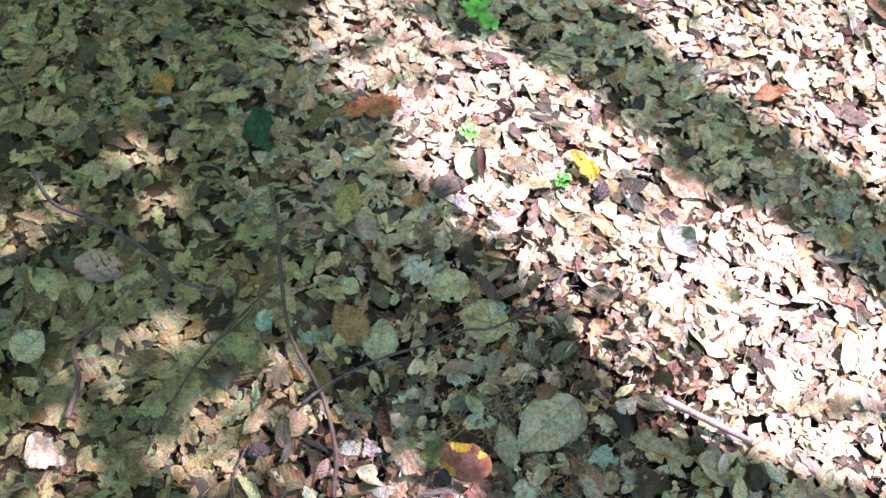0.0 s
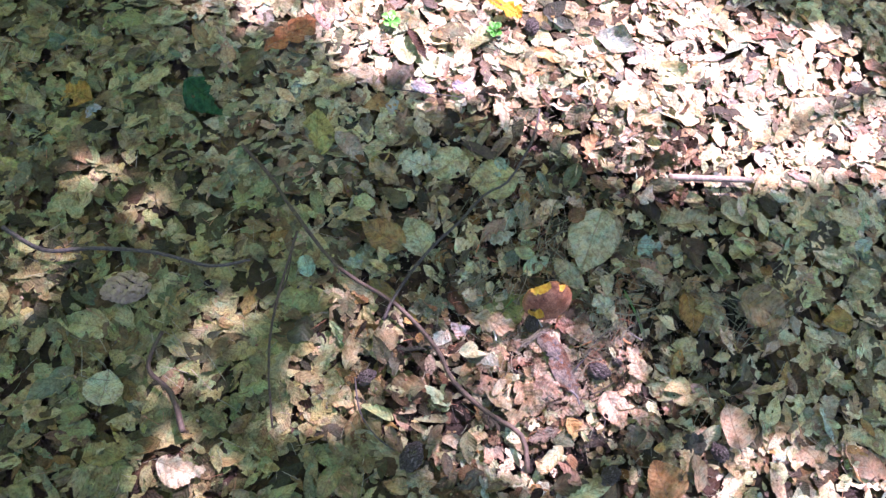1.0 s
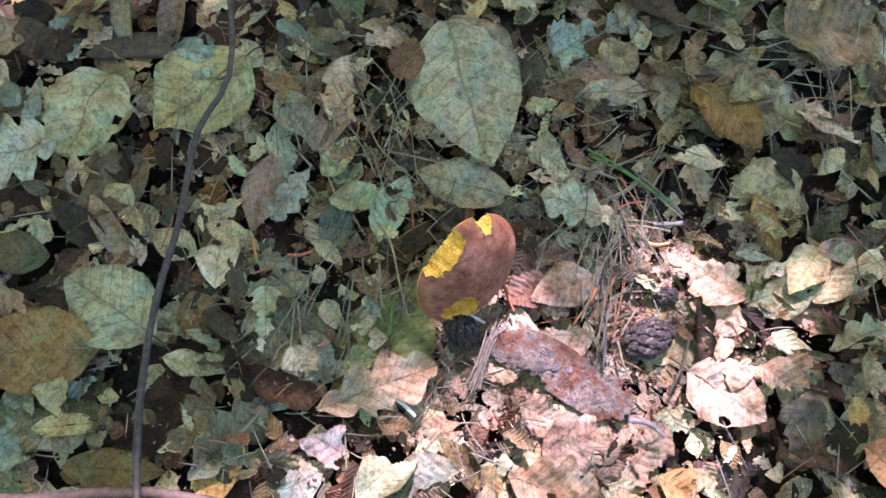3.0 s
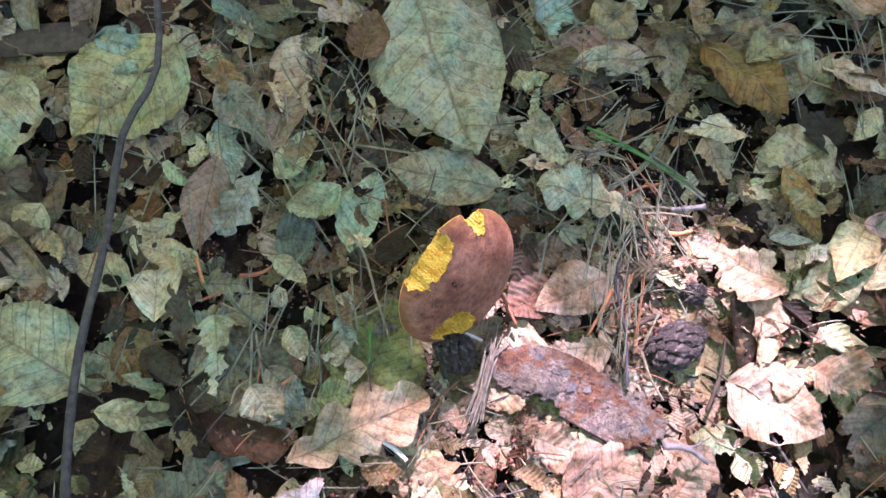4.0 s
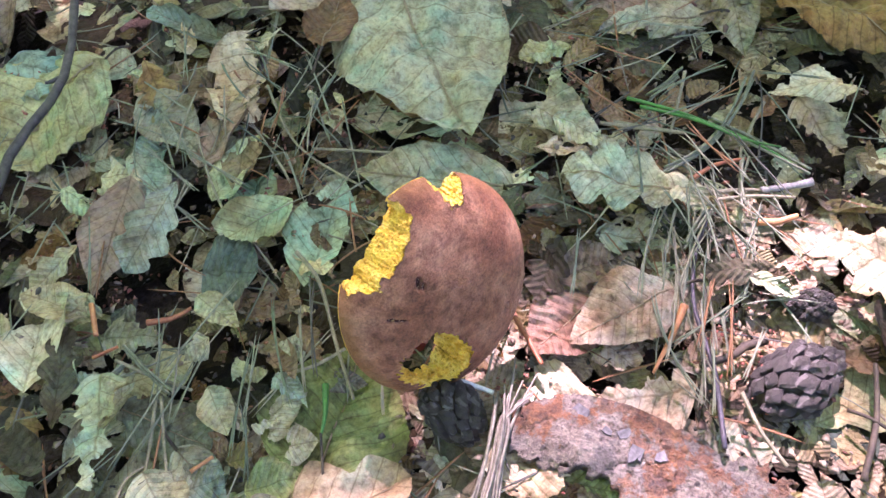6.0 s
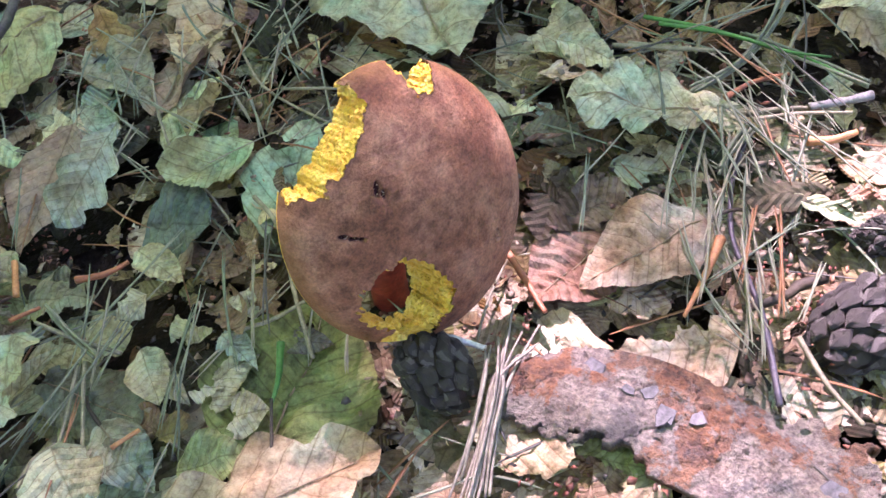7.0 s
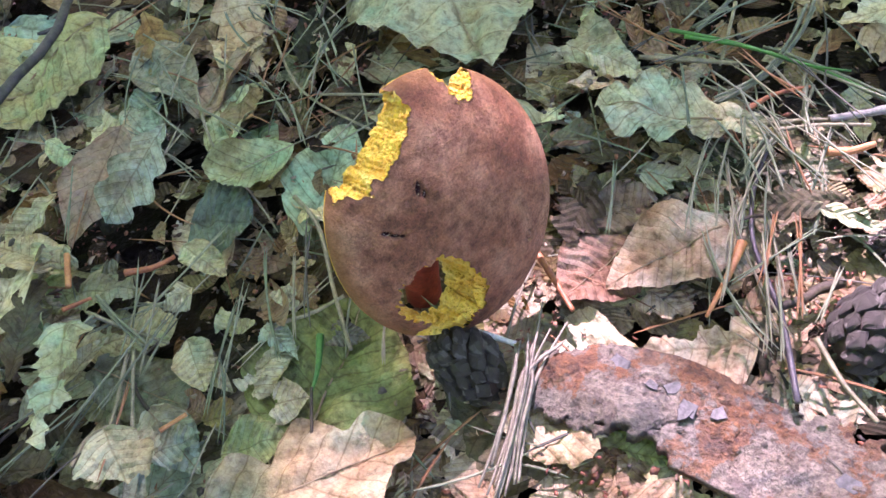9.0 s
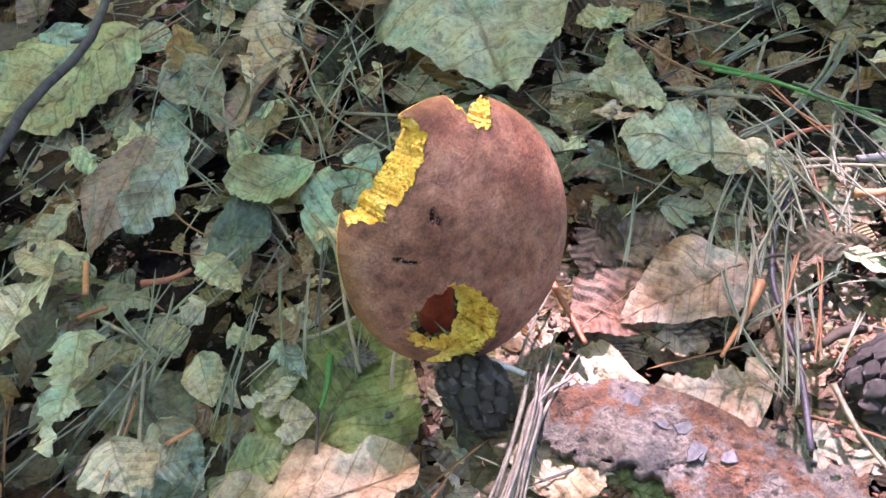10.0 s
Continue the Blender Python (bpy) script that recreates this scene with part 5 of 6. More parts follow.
twig([(0.084, 0.378, 0.014), (0.069, 0.369, 0.014), (0.056, 0.362, 0.014)], 0.0007, 0.0006, STRAW, "thin pale dry stalk on the leaves")
twig([(0.086, 0.377, 0.014), (0.071, 0.364, 0.014), (0.059, 0.353, 0.014)], 0.0006, 0.0006, STRAW, "thin pale dry stalk on the leaves")
twig([(0.090, 0.402, 0.014), (0.091, 0.385, 0.014), (0.093, 0.368, 0.014)], 0.0008, 0.0006, STRAW, "thin pale dry stalk on the leaves")
twig([(0.047, 0.367, 0.014), (0.055, 0.369, 0.014), (0.062, 0.366, 0.014)], 0.0008, 0.0006, STRAW, "thin pale dry stalk on the leaves")
twig([(0.105, 0.427, 0.014), (0.095, 0.416, 0.014)], 0.0012, 0.0010, NEEDLE_ORANGE, "rust-brown dry bud scale on leaves")
twig([(0.108, 0.401, 0.014), (0.114, 0.393, 0.014), (0.121, 0.389, 0.014)], 0.0013, 0.0007, NEEDLE_RED, "rust-brown thin leaf stalk")
twig([(0.087, 0.411, 0.014), (0.095, 0.405, 0.014)], 0.0009, 0.0006, NEEDLE_RED, "rust-brown thin leaf stalk")
twig([(0.068, 0.350, 0.014), (0.076, 0.346, 0.014)], 0.0008, 0.0006, NEEDLE_ORANGE, "rust-brown thin leaf stalk")
twig([(0.100, 0.316, 0.014), (0.090, 0.309, 0.014), (0.083, 0.304, 0.014)], 0.0005, 0.0005, TWIG_BROWN, "thin brown stalk over a green leaf")
twig([(0.114, 0.339, 0.014), (0.122, 0.331, 0.014), (0.132, 0.325, 0.014)], 0.0007, 0.0006, STRAW, "thin pale dry stalk on the leaves")
twig([(0.273, 0.275, 0.014), (0.276, 0.260, 0.014), (0.279, 0.245, 0.014)], 0.0008, 0.0006, STRAW, "pale dry stalk on needles")
twig([(0.251, 0.224, 0.014), (0.259, 0.211, 0.014), (0.265, 0.196, 0.014)], 0.0008, 0.0006, STRAW, "pale dry stalk on needles")
twig([(0.312, 0.257, 0.014), (0.295, 0.254, 0.014), (0.276, 0.251, 0.014)], 0.0008, 0.0006, STRAW, "pale dry stalk on needles")
twig([(0.308, 0.221, 0.014), (0.293, 0.222, 0.014), (0.278, 0.222, 0.014)], 0.0008, 0.0006, STRAW, "pale dry stalk on needles")
twig([(0.258, 0.235, 0.014), (0.268, 0.229, 0.014), (0.276, 0.219, 0.014)], 0.0011, 0.0007, NEEDLE_RED, "rust-brown thin leaf stalk")
twig([(0.248, 0.206, 0.014), (0.251, 0.199, 0.014), (0.257, 0.193, 0.014)], 0.0018, 0.0010, NEEDLE_ORANGE, "orange-brown dry bud scale on leaves")
twig([(0.263, 0.209, 0.014), (0.269, 0.200, 0.014), (0.275, 0.192, 0.014)], 0.0013, 0.0016, TWIG_GREY, "short grey rough twig under needles")
twig([(0.069, 0.398, 0.013), (0.081, 0.399, 0.013), (0.090, 0.398, 0.013)], 0.0006, 0.0005, STRAW_GREEN, "grey-green dry pine needle")
twig([(0.069, 0.397, 0.014), (0.081, 0.399, 0.014), (0.090, 0.400, 0.014)], 0.0006, 0.0005, STRAW_GREEN, "grey-green dry pine needle")
twig([(0.069, 0.400, 0.015), (0.081, 0.400, 0.015), (0.090, 0.398, 0.015)], 0.0006, 0.0005, STRAW_GREEN, "grey-green dry pine needle")
twig([(0.070, 0.397, 0.016), (0.080, 0.397, 0.016), (0.087, 0.394, 0.016)], 0.0006, 0.0005, STRAW_GREEN, "grey-green dry pine needle")
twig([(0.068, 0.398, 0.013), (0.079, 0.400, 0.013), (0.087, 0.400, 0.013)], 0.0006, 0.0005, STRAW_GREEN, "grey-green dry pine needle")
twig([(0.071, 0.398, 0.014), (0.082, 0.399, 0.014), (0.089, 0.398, 0.014)], 0.0006, 0.0005, STRAW_GREEN, "grey-green dry pine needle")
twig([(0.095, 0.398, 0.013), (0.092, 0.387, 0.013), (0.091, 0.375, 0.013)], 0.0006, 0.0005, STRAW_GREEN, "grey-green dry pine needle")
twig([(0.096, 0.400, 0.014), (0.092, 0.389, 0.014), (0.090, 0.375, 0.014)], 0.0006, 0.0005, STRAW_GREEN, "grey-green dry pine needle")
twig([(0.095, 0.401, 0.015), (0.091, 0.388, 0.015), (0.088, 0.374, 0.015)], 0.0006, 0.0005, STRAW_GREEN, "grey-green dry pine needle")
twig([(0.096, 0.402, 0.016), (0.092, 0.388, 0.016), (0.089, 0.372, 0.016)], 0.0006, 0.0005, STRAW_GREEN, "grey-green dry pine needle")
twig([(0.320, 0.230, 0.013), (0.300, 0.230, 0.013), (0.278, 0.235, 0.013), (0.260, 0.246, 0.013)], 0.0006, 0.0005, STRAW_GREEN, "grey-green dry pine needle")
twig([(0.317, 0.232, 0.014), (0.297, 0.232, 0.014), (0.275, 0.237, 0.014), (0.257, 0.247, 0.014)], 0.0006, 0.0005, STRAW_GREEN, "grey-green dry pine needle")
twig([(0.322, 0.230, 0.015), (0.300, 0.230, 0.015), (0.276, 0.235, 0.015), (0.256, 0.245, 0.015)], 0.0006, 0.0005, STRAW_GREEN, "grey-green dry pine needle")
twig([(0.314, 0.232, 0.016), (0.295, 0.232, 0.016), (0.274, 0.236, 0.016), (0.257, 0.247, 0.016)], 0.0006, 0.0005, STRAW_GREEN, "grey-green dry pine needle")
twig([(0.320, 0.229, 0.013), (0.299, 0.230, 0.013), (0.276, 0.235, 0.013), (0.257, 0.246, 0.013)], 0.0006, 0.0005, STRAW_GREEN, "grey-green dry pine needle")
twig([(0.324, 0.230, 0.014), (0.301, 0.230, 0.014), (0.277, 0.234, 0.014), (0.257, 0.245, 0.014)], 0.0006, 0.0005, STRAW_GREEN, "grey-green dry pine needle")
twig([(0.318, 0.232, 0.015), (0.297, 0.232, 0.015), (0.274, 0.236, 0.015), (0.255, 0.247, 0.015)], 0.0006, 0.0005, STRAW_GREEN, "grey-green dry pine needle")
twig([(0.290, 0.237, 0.013), (0.286, 0.216, 0.013), (0.279, 0.194, 0.013)], 0.0006, 0.0005, STRAW_GREEN, "grey-green dry pine needle")
twig([(0.290, 0.236, 0.014), (0.287, 0.216, 0.014), (0.281, 0.194, 0.014)], 0.0006, 0.0005, STRAW_GREEN, "grey-green dry pine needle")
twig([(0.290, 0.238, 0.015), (0.286, 0.218, 0.015), (0.280, 0.195, 0.015)], 0.0006, 0.0005, STRAW_GREEN, "grey-green dry pine needle")
twig([(0.286, 0.237, 0.016), (0.282, 0.217, 0.016), (0.277, 0.194, 0.016)], 0.0006, 0.0005, STRAW_GREEN, "grey-green dry pine needle")
twig([(0.292, 0.240, 0.013), (0.287, 0.219, 0.013), (0.280, 0.196, 0.013)], 0.0006, 0.0005, STRAW_GREEN, "grey-green dry pine needle")
twig([(0.249, 0.225, 0.013), (0.237, 0.227, 0.013), (0.228, 0.228, 0.013)], 0.0006, 0.0005, STRAW_GREEN, "grey-green dry pine needle")
twig([(0.248, 0.223, 0.014), (0.236, 0.226, 0.014), (0.227, 0.228, 0.014)], 0.0006, 0.0005, STRAW_GREEN, "grey-green dry pine needle")
twig([(0.245, 0.224, 0.015), (0.233, 0.226, 0.015), (0.224, 0.227, 0.015)], 0.0006, 0.0005, STRAW_GREEN, "grey-green dry pine needle")
twig([(0.248, 0.225, 0.016), (0.235, 0.227, 0.016), (0.226, 0.227, 0.016)], 0.0006, 0.0005, STRAW_GREEN, "grey-green dry pine needle")
twig([(0.248, 0.222, 0.013), (0.236, 0.226, 0.013), (0.229, 0.227, 0.013)], 0.0006, 0.0005, STRAW_GREEN, "grey-green dry pine needle")
twig([(0.249, 0.223, 0.014), (0.236, 0.226, 0.014), (0.228, 0.228, 0.014)], 0.0006, 0.0005, STRAW_GREEN, "grey-green dry pine needle")
twig([(0.278, 0.220, 0.013), (0.265, 0.218, 0.013), (0.254, 0.214, 0.013)], 0.0006, 0.0005, STRAW_GREEN, "grey-green dry pine needle")
twig([(0.279, 0.222, 0.014), (0.266, 0.218, 0.014), (0.254, 0.213, 0.014)], 0.0006, 0.0005, STRAW_GREEN, "grey-green dry pine needle")
twig([(0.275, 0.220, 0.015), (0.262, 0.217, 0.015), (0.251, 0.213, 0.015)], 0.0006, 0.0005, STRAW_GREEN, "grey-green dry pine needle")
twig([(0.273, 0.220, 0.016), (0.262, 0.217, 0.016), (0.252, 0.212, 0.016)], 0.0006, 0.0005, STRAW_GREEN, "grey-green dry pine needle")
twig([(0.278, 0.218, 0.013), (0.265, 0.217, 0.013), (0.253, 0.214, 0.013)], 0.0006, 0.0005, STRAW_GREEN, "grey-green dry pine needle")
twig([(0.293, 0.268, 0.013), (0.303, 0.263, 0.013), (0.315, 0.259, 0.013)], 0.0006, 0.0005, STRAW_GREEN, "grey-green dry pine needle")
twig([(0.287, 0.266, 0.014), (0.299, 0.263, 0.014), (0.312, 0.260, 0.014)], 0.0006, 0.0005, STRAW_GREEN, "grey-green dry pine needle")
twig([(0.292, 0.267, 0.015), (0.299, 0.263, 0.015), (0.308, 0.259, 0.015)], 0.0006, 0.0005, STRAW_GREEN, "grey-green dry pine needle")
twig([(0.290, 0.265, 0.016), (0.297, 0.262, 0.016), (0.306, 0.258, 0.016)], 0.0006, 0.0005, STRAW_GREEN, "grey-green dry pine needle")


def strand_bundle():
    root = new("needle_bundle")
    tagged(root, "bundle of frayed grey dead needles beside the mushroom", "pine needles")
    r = np.random.default_rng(12)
    for k in range(15):
        o = r.normal(0, 0.0022, 2)
        fan = r.normal(0, 0.004)
        pts = [Vector((0.100 + r.uniform(-0.006, 0.004), 0.2525 + o[0] * 1.4, 0.010 + abs(o[1]))), Vector((0.116, 0.256 + o[0], 0.014 + o[1])), Vector((0.132, 0.260 + o[0], 0.016 + o[1])), Vector((0.150 + r.uniform(-0.012, 0.008), 0.263 + fan, 0.014 + o[1]))]
        sv, sf = tube(pts, [0.00035, 0.0006, 0.0006, 0.0003], 6, 5, 0.0002)
        mesh_object("strand", sv, sf, NEEDLE_GREY, parent=root)


strand_bundle()


def seedling(x, y, size, turn):
    root = new("seedling")
    root.matrix_world = pose(x, y, 0.0, 0, 0, turn)
    tagged(root, "small bright green seedling among dry leaves", "seedling", "seedlings")
    sv, sf = tube([Vector((0, 0, 0)), Vector((0.002, 0, 0.012)), Vector((0, 0, 0.024))], (0.0008, 0.0007, 0.0006), 6, 3)
    mesh_object("stem", sv, sf, SEEDLING, parent=root)
    for k in range(5):
        P, F, uv = leaf_shape("round", size, size * 0.75, 0.3, k + turn, 10, 8)
        ob = mesh_object("leaf", P, F, SEEDLING, uv, parent=root)
        ob.matrix_local = pose(0, 0, 0.022 - 0.002 * k, 0, -12, 72 * k + 10)


seedling(0.132, 1.163, 0.030, 20)
seedling(0.160, 1.130, 0.022, 90)
seedling(0.133, 0.875, 0.018, 50)
seedling(0.298, 0.797, 0.016, 10)

# ---------- the litter ----------
PALETTE = (
    ((0.50, 0.44, 0.29), 0.27, "buff"),
    ((0.58, 0.52, 0.40), 0.20, "pale tan"),
    ((0.44, 0.46, 0.31), 0.24, "greenish-grey"),
    ((0.30, 0.23, 0.15), 0.13, "brown"),
    ((0.19, 0.12, 0.075), 0.08, "dark brown"),
    ((0.35, 0.24, 0.11), 0.05, "ochre"),
    ((0.32, 0.38, 0.33), 0.05, "bluish-grey"),
    ((0.40, 0.30, 0.24), 0.06, "light brown"),
)
WEIGHT = np.array([p[1] for p in PALETTE])
WEIGHT = WEIGHT / WEIGHT.sum()
PALE = WEIGHT * (1.2, 1.2, 1.5, 0.7, 0.35, 0.6, 0.8, 1.0)
PALE = PALE / PALE.sum()
clear_at = np.array(clear)


def room_below(x, y):
    """How high litter may lie at a place: low where a larger thing rests."""
    d = np.hypot(clear_at[:, 0] - x, clear_at[:, 1] - y) / clear_at[:, 2]
    return d.min()


def leaf_stock(count, kinds, narrow, wide, curls, nu, nv, rough):
    """Leaf shapes of unit length to scatter: vertices, faces, uv and kind of each."""
    made = []
    for _ in range(count):
        kind = kinds[rng.integers(0, len(kinds))]
        P, F, uv = leaf_shape(kind, 1.0, rng.uniform(narrow, wide), curls[rng.integers(0, len(curls))], rng.uniform(0, 9), nu, nv, rough)
        used = np.unique(F)
        back = np.zeros(len(P), int)
        back[used] = np.arange(len(used))
        P, uv, F = P[used], uv[used], back[F]
        P = P - (0.5 * (P[:, 0].min() + P[:, 0].max()), 0.5 * (P[:, 1].min() + P[:, 1].max()), 0)
        made.append((P, F, uv, kind))
    return made


def scatter_leaf(stock, x, y, length, top):
    """One leaf of the stock laid at a place, at the height and tilt that the litter has there."""
    P, F, uv, kind = stock[rng.integers(0, len(stock))]
    if 0.13 < x < 0.31 and 0.16 < y < 0.31:
        # only small bits among the needles and cones
        length = min(length, 0.024 + 0.012 * rng.random())
    P = P * length
    if rng.random() < 0.5:
        P[:, 1] *= -1
    near = room_below(x, y)
    close = math.hypot(x - 0.2, y - 0.32) < 0.36
    lay, tilt = rng.uniform(0.0, top), 0.27 if close else 0.05
    if near < 1.25:
        lay, tilt = min(lay, 0.002), 0.06
    P = P @ turn_matrix(rng.uniform(0, 6.283), rng.normal(0, tilt), rng.normal(0, tilt)).T
    P[:, 2] -= np.percentile(P[:, 2], 12)
    if near < 1.25:
        P[:, 2] *= 0.35
    P += (x, y, lay + ground_height(x, y))
    k = rng.choice(len(PALETTE), p=WEIGHT if close else PALE)
    # most leaves vary a little in tone; some are much darker, more near the mushroom
    leaf_tone = rng.uniform(0.08, 0.36) if rng.random() < (0.30 if close else 0.12) else float(np.clip(rng.lognormal(0.02, 0.30), 0.4, 1.3))
    col = np.array(PALETTE[k][0]) * leaf_tone * (1 + rng.normal(0, 0.05, 3))
    # litter away to the west is tinted darker, painting the deeper shade there
    west_shade = max(min(max((0.06 - x) / 0.25, 0.0), 1.0) * min(max((0.80 - y) / 0.15, 0.0), 1.0), min(max((-0.10 - x) / 0.2, 0.0), 1.0))
    col = col * (1 - west_shade * np.array((0.54, 0.50, 0.64)))
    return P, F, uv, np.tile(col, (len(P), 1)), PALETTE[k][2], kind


class Heap:
    """Many loose pieces gathered into one mesh."""

    def __init__(self):
        self.p, self.f, self.uv, self.c, self.n = [], [], [], [], 0

    def put(self, P, F, uv, col):
        self.p.append(P)
        self.f.append(F + self.n)
        self.uv.append(uv)
        self.c.append(col)
        self.n += len(P)

    def done(self, name, material, label, category):
        ob = mesh_object(name, np.vstack(self.p), np.vstack(self.f), material, np.vstack(self.uv), np.vstack(self.c))
        return tagged(ob, label, category, kind="stuff")


NAMES = {"torn": "torn", "beech": "pointed", "oak": "lobed", "round": "rounded"}
AREA = (-0.95, 1.35, -0.45, 1.65)
flat_stock = leaf_stock(16, ("beech",), 0.5, 0.75, (0.1,), 6, 4, 0.5)
far_stock = leaf_stock(90, ("torn", "torn", "torn", "beech", "oak"), 0.34, 0.64, (0.1, 0.1, 0.2, 0.3, 0.5), 14, 8, 0.7)
near_stock = leaf_stock(130, ("torn", "torn", "torn", "torn", "beech", "oak"), 0.34, 0.66, (0.12, 0.12, 0.3, 0.3, 0.5, 0.9), 22, 13, 1.0)
scrap_stock = leaf_stock(50, ("torn",), 0.35, 0.9, (0.2, 0.5), 10, 6, 1.0)
litter = Heap()
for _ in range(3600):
    # the pressed layer beneath, flat, brown, and darkened in colour for shade in gaps
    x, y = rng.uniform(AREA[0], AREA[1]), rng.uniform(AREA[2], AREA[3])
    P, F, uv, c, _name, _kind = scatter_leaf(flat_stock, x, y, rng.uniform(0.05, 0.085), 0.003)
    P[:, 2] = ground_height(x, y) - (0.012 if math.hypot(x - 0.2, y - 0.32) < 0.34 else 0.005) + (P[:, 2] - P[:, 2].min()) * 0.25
    # near black about the mushroom, so that the hollows there read as shaded
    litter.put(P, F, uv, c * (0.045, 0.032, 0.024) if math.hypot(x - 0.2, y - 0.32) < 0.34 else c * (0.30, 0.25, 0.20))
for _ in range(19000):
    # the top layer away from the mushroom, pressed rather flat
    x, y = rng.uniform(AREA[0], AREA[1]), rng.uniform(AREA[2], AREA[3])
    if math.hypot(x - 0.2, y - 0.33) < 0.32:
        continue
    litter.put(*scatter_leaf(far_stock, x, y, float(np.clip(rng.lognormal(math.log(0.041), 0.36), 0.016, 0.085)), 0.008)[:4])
for _ in range(1120):
    # loose broken leaves about the mushroom, tilted and curled, with dark hollows between
    q, a = 0.35 * math.sqrt(rng.random()), rng.uniform(0, 6.283)
    litter.put(*scatter_leaf(near_stock, 0.2 + q * math.cos(a), 0.33 + q * math.sin(a), float(np.clip(rng.lognormal(math.log(0.042), 0.34), 0.018, 0.066)), 0.021)[:4])
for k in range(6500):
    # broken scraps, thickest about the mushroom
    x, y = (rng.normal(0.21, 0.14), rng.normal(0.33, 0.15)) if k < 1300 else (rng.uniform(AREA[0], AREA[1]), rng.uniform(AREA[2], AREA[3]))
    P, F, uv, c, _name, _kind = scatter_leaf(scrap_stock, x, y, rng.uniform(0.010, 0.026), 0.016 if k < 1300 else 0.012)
    # scraps there are coloured darker, painting the shade of the hollows
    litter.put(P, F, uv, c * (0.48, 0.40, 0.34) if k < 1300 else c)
for _ in range(420):
    # pale tan scraps pressed into the floor beside the mushroom
    x, y = rng.uniform(0.09, 0.31), rng.uniform(0.13, 0.30)
    if 0.85 * x + y > 0.44:
        continue
    P, F, uv, c, _name, _kind = scatter_leaf(scrap_stock, x, y, rng.uniform(0.014, 0.032), 0.008)
    litter.put(P, F, uv, np.tile(np.array((0.46, 0.37, 0.30)) * rng.uniform(0.45, 1.15), (len(P), 1)))
for _ in range(3600):
    # thinning out beyond
    a, q = rng.uniform(0, 6.283), 1.0 + 2.6 * rng.random() ** 1.3
    litter.put(*scatter_leaf(flat_stock, 0.2 + q * math.cos(a), 0.6 + q * math.sin(a), rng.uniform(0.05, 0.10), 0.012)[:4])
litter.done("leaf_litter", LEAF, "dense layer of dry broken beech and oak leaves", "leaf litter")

# the leaves round the mushroom that lie on top, each by itself
for _ in range(340):
    q, a = 0.05 + 0.27 * math.sqrt(rng.random()), rng.uniform(0, 6.283)
    x, y = 0.20 + q * math.cos(a), 0.33 + q * math.sin(a)
    if room_below(x, y) < 1.1:
        continue
    P, F, uv, c, name, kind = scatter_leaf(near_stock, x, y, float(np.clip(rng.lognormal(math.log(0.038), 0.32), 0.016, 0.062)), 0.016)
    P -= (x, y, 0)
    ob = mesh_object("leaf", P, F, LEAF, uv, c)
    ob.location = (x, y, 0)
    tagged(ob, "small " + name + " " + NAMES[kind] + " dry leaf on the litter", "leaf", "small leaves round the mushroom")

crumbs = Heap()
for k in range(11000):
    x, y = rng.uniform(AREA[0], AREA[1]), rng.uniform(AREA[2], AREA[3])
    if k < 6500:
        x, y = rng.normal(0.19, 0.12), rng.normal(0.28, 0.13)
    red = k < 900
    if red:
        cx, cy = ((0.150, 0.266), (0.196, 0.196), (0.304, 0.304), (0.100, 0.227), (0.177, 0.544), (0.205, 0.488), (0.265, 0.256), (0.201, 0.413), (0.027, 0.462), (0.108, 0.328), (0.123, 0.445))[k % 11]
        x, y = rng.normal(cx, 0.011), rng.normal(cy, 0.011)
    s = rng.uniform(0.0008, 0.0022) if red else rng.uniform(0.0010, 0.0030) if k < 6500 else rng.uniform(0.0015, 0.0045)
    n = 6
    a = np.arange(n) / n * 6.283 + rng.uniform(0, 1)
    rad = s * rng.uniform(0.25, 1.0, n)
    squash = rng.uniform(0.4, 0.95)
    z = rng.uniform(-0.12, 0.16, n) * s
    P = np.vstack([np.stack([rad * np.cos(a), rad * squash * np.sin(a), z], -1), [[0, 0, s * 0.10]], [[0, 0, -s * 0.06]]])
    F = np.array([[q, (q + 1) % n, n] for q in range(n)] + [[(q + 1) % n, q, n + 1] for q in range(n)])
    P = P @ turn_matrix(rng.uniform(0, 6.283), rng.normal(0, 0.4), rng.normal(0, 0.4)).T
    low = room_below(x, y) < 1.0
    if red and room_below(x, y) < 0.75 and not 0.14 < x < 0.20:
        continue
    P += (x, y, (rng.uniform(0.006, 0.016) if red else rng.uniform(0, 0.003) if low else rng.uniform(0.004, 0.020)) + ground_height(x, y))
    col = np.array(((0.20, 0.075, 0.045), (0.12, 0.07, 0.045), (0.26, 0.18, 0.11), (0.28, 0.22, 0.16), (0.045, 0.037, 0.032))[rng.integers(0, 5)]) * rng.uniform(0.5, 1.1)
    if red:
        col = np.array(((0.26, 0.08, 0.055), (0.30, 0.14, 0.09), (0.16, 0.05, 0.035))[k % 3]) * rng.uniform(0.7, 1.3)
    crumbs.put(P, F, np.zeros((len(P), 2)), np.tile(col, (len(P), 1)))
crumbs.done("litter_crumbs", PIECE, "reddish-brown bud scales and leaf crumbs between the leaves", "debris")


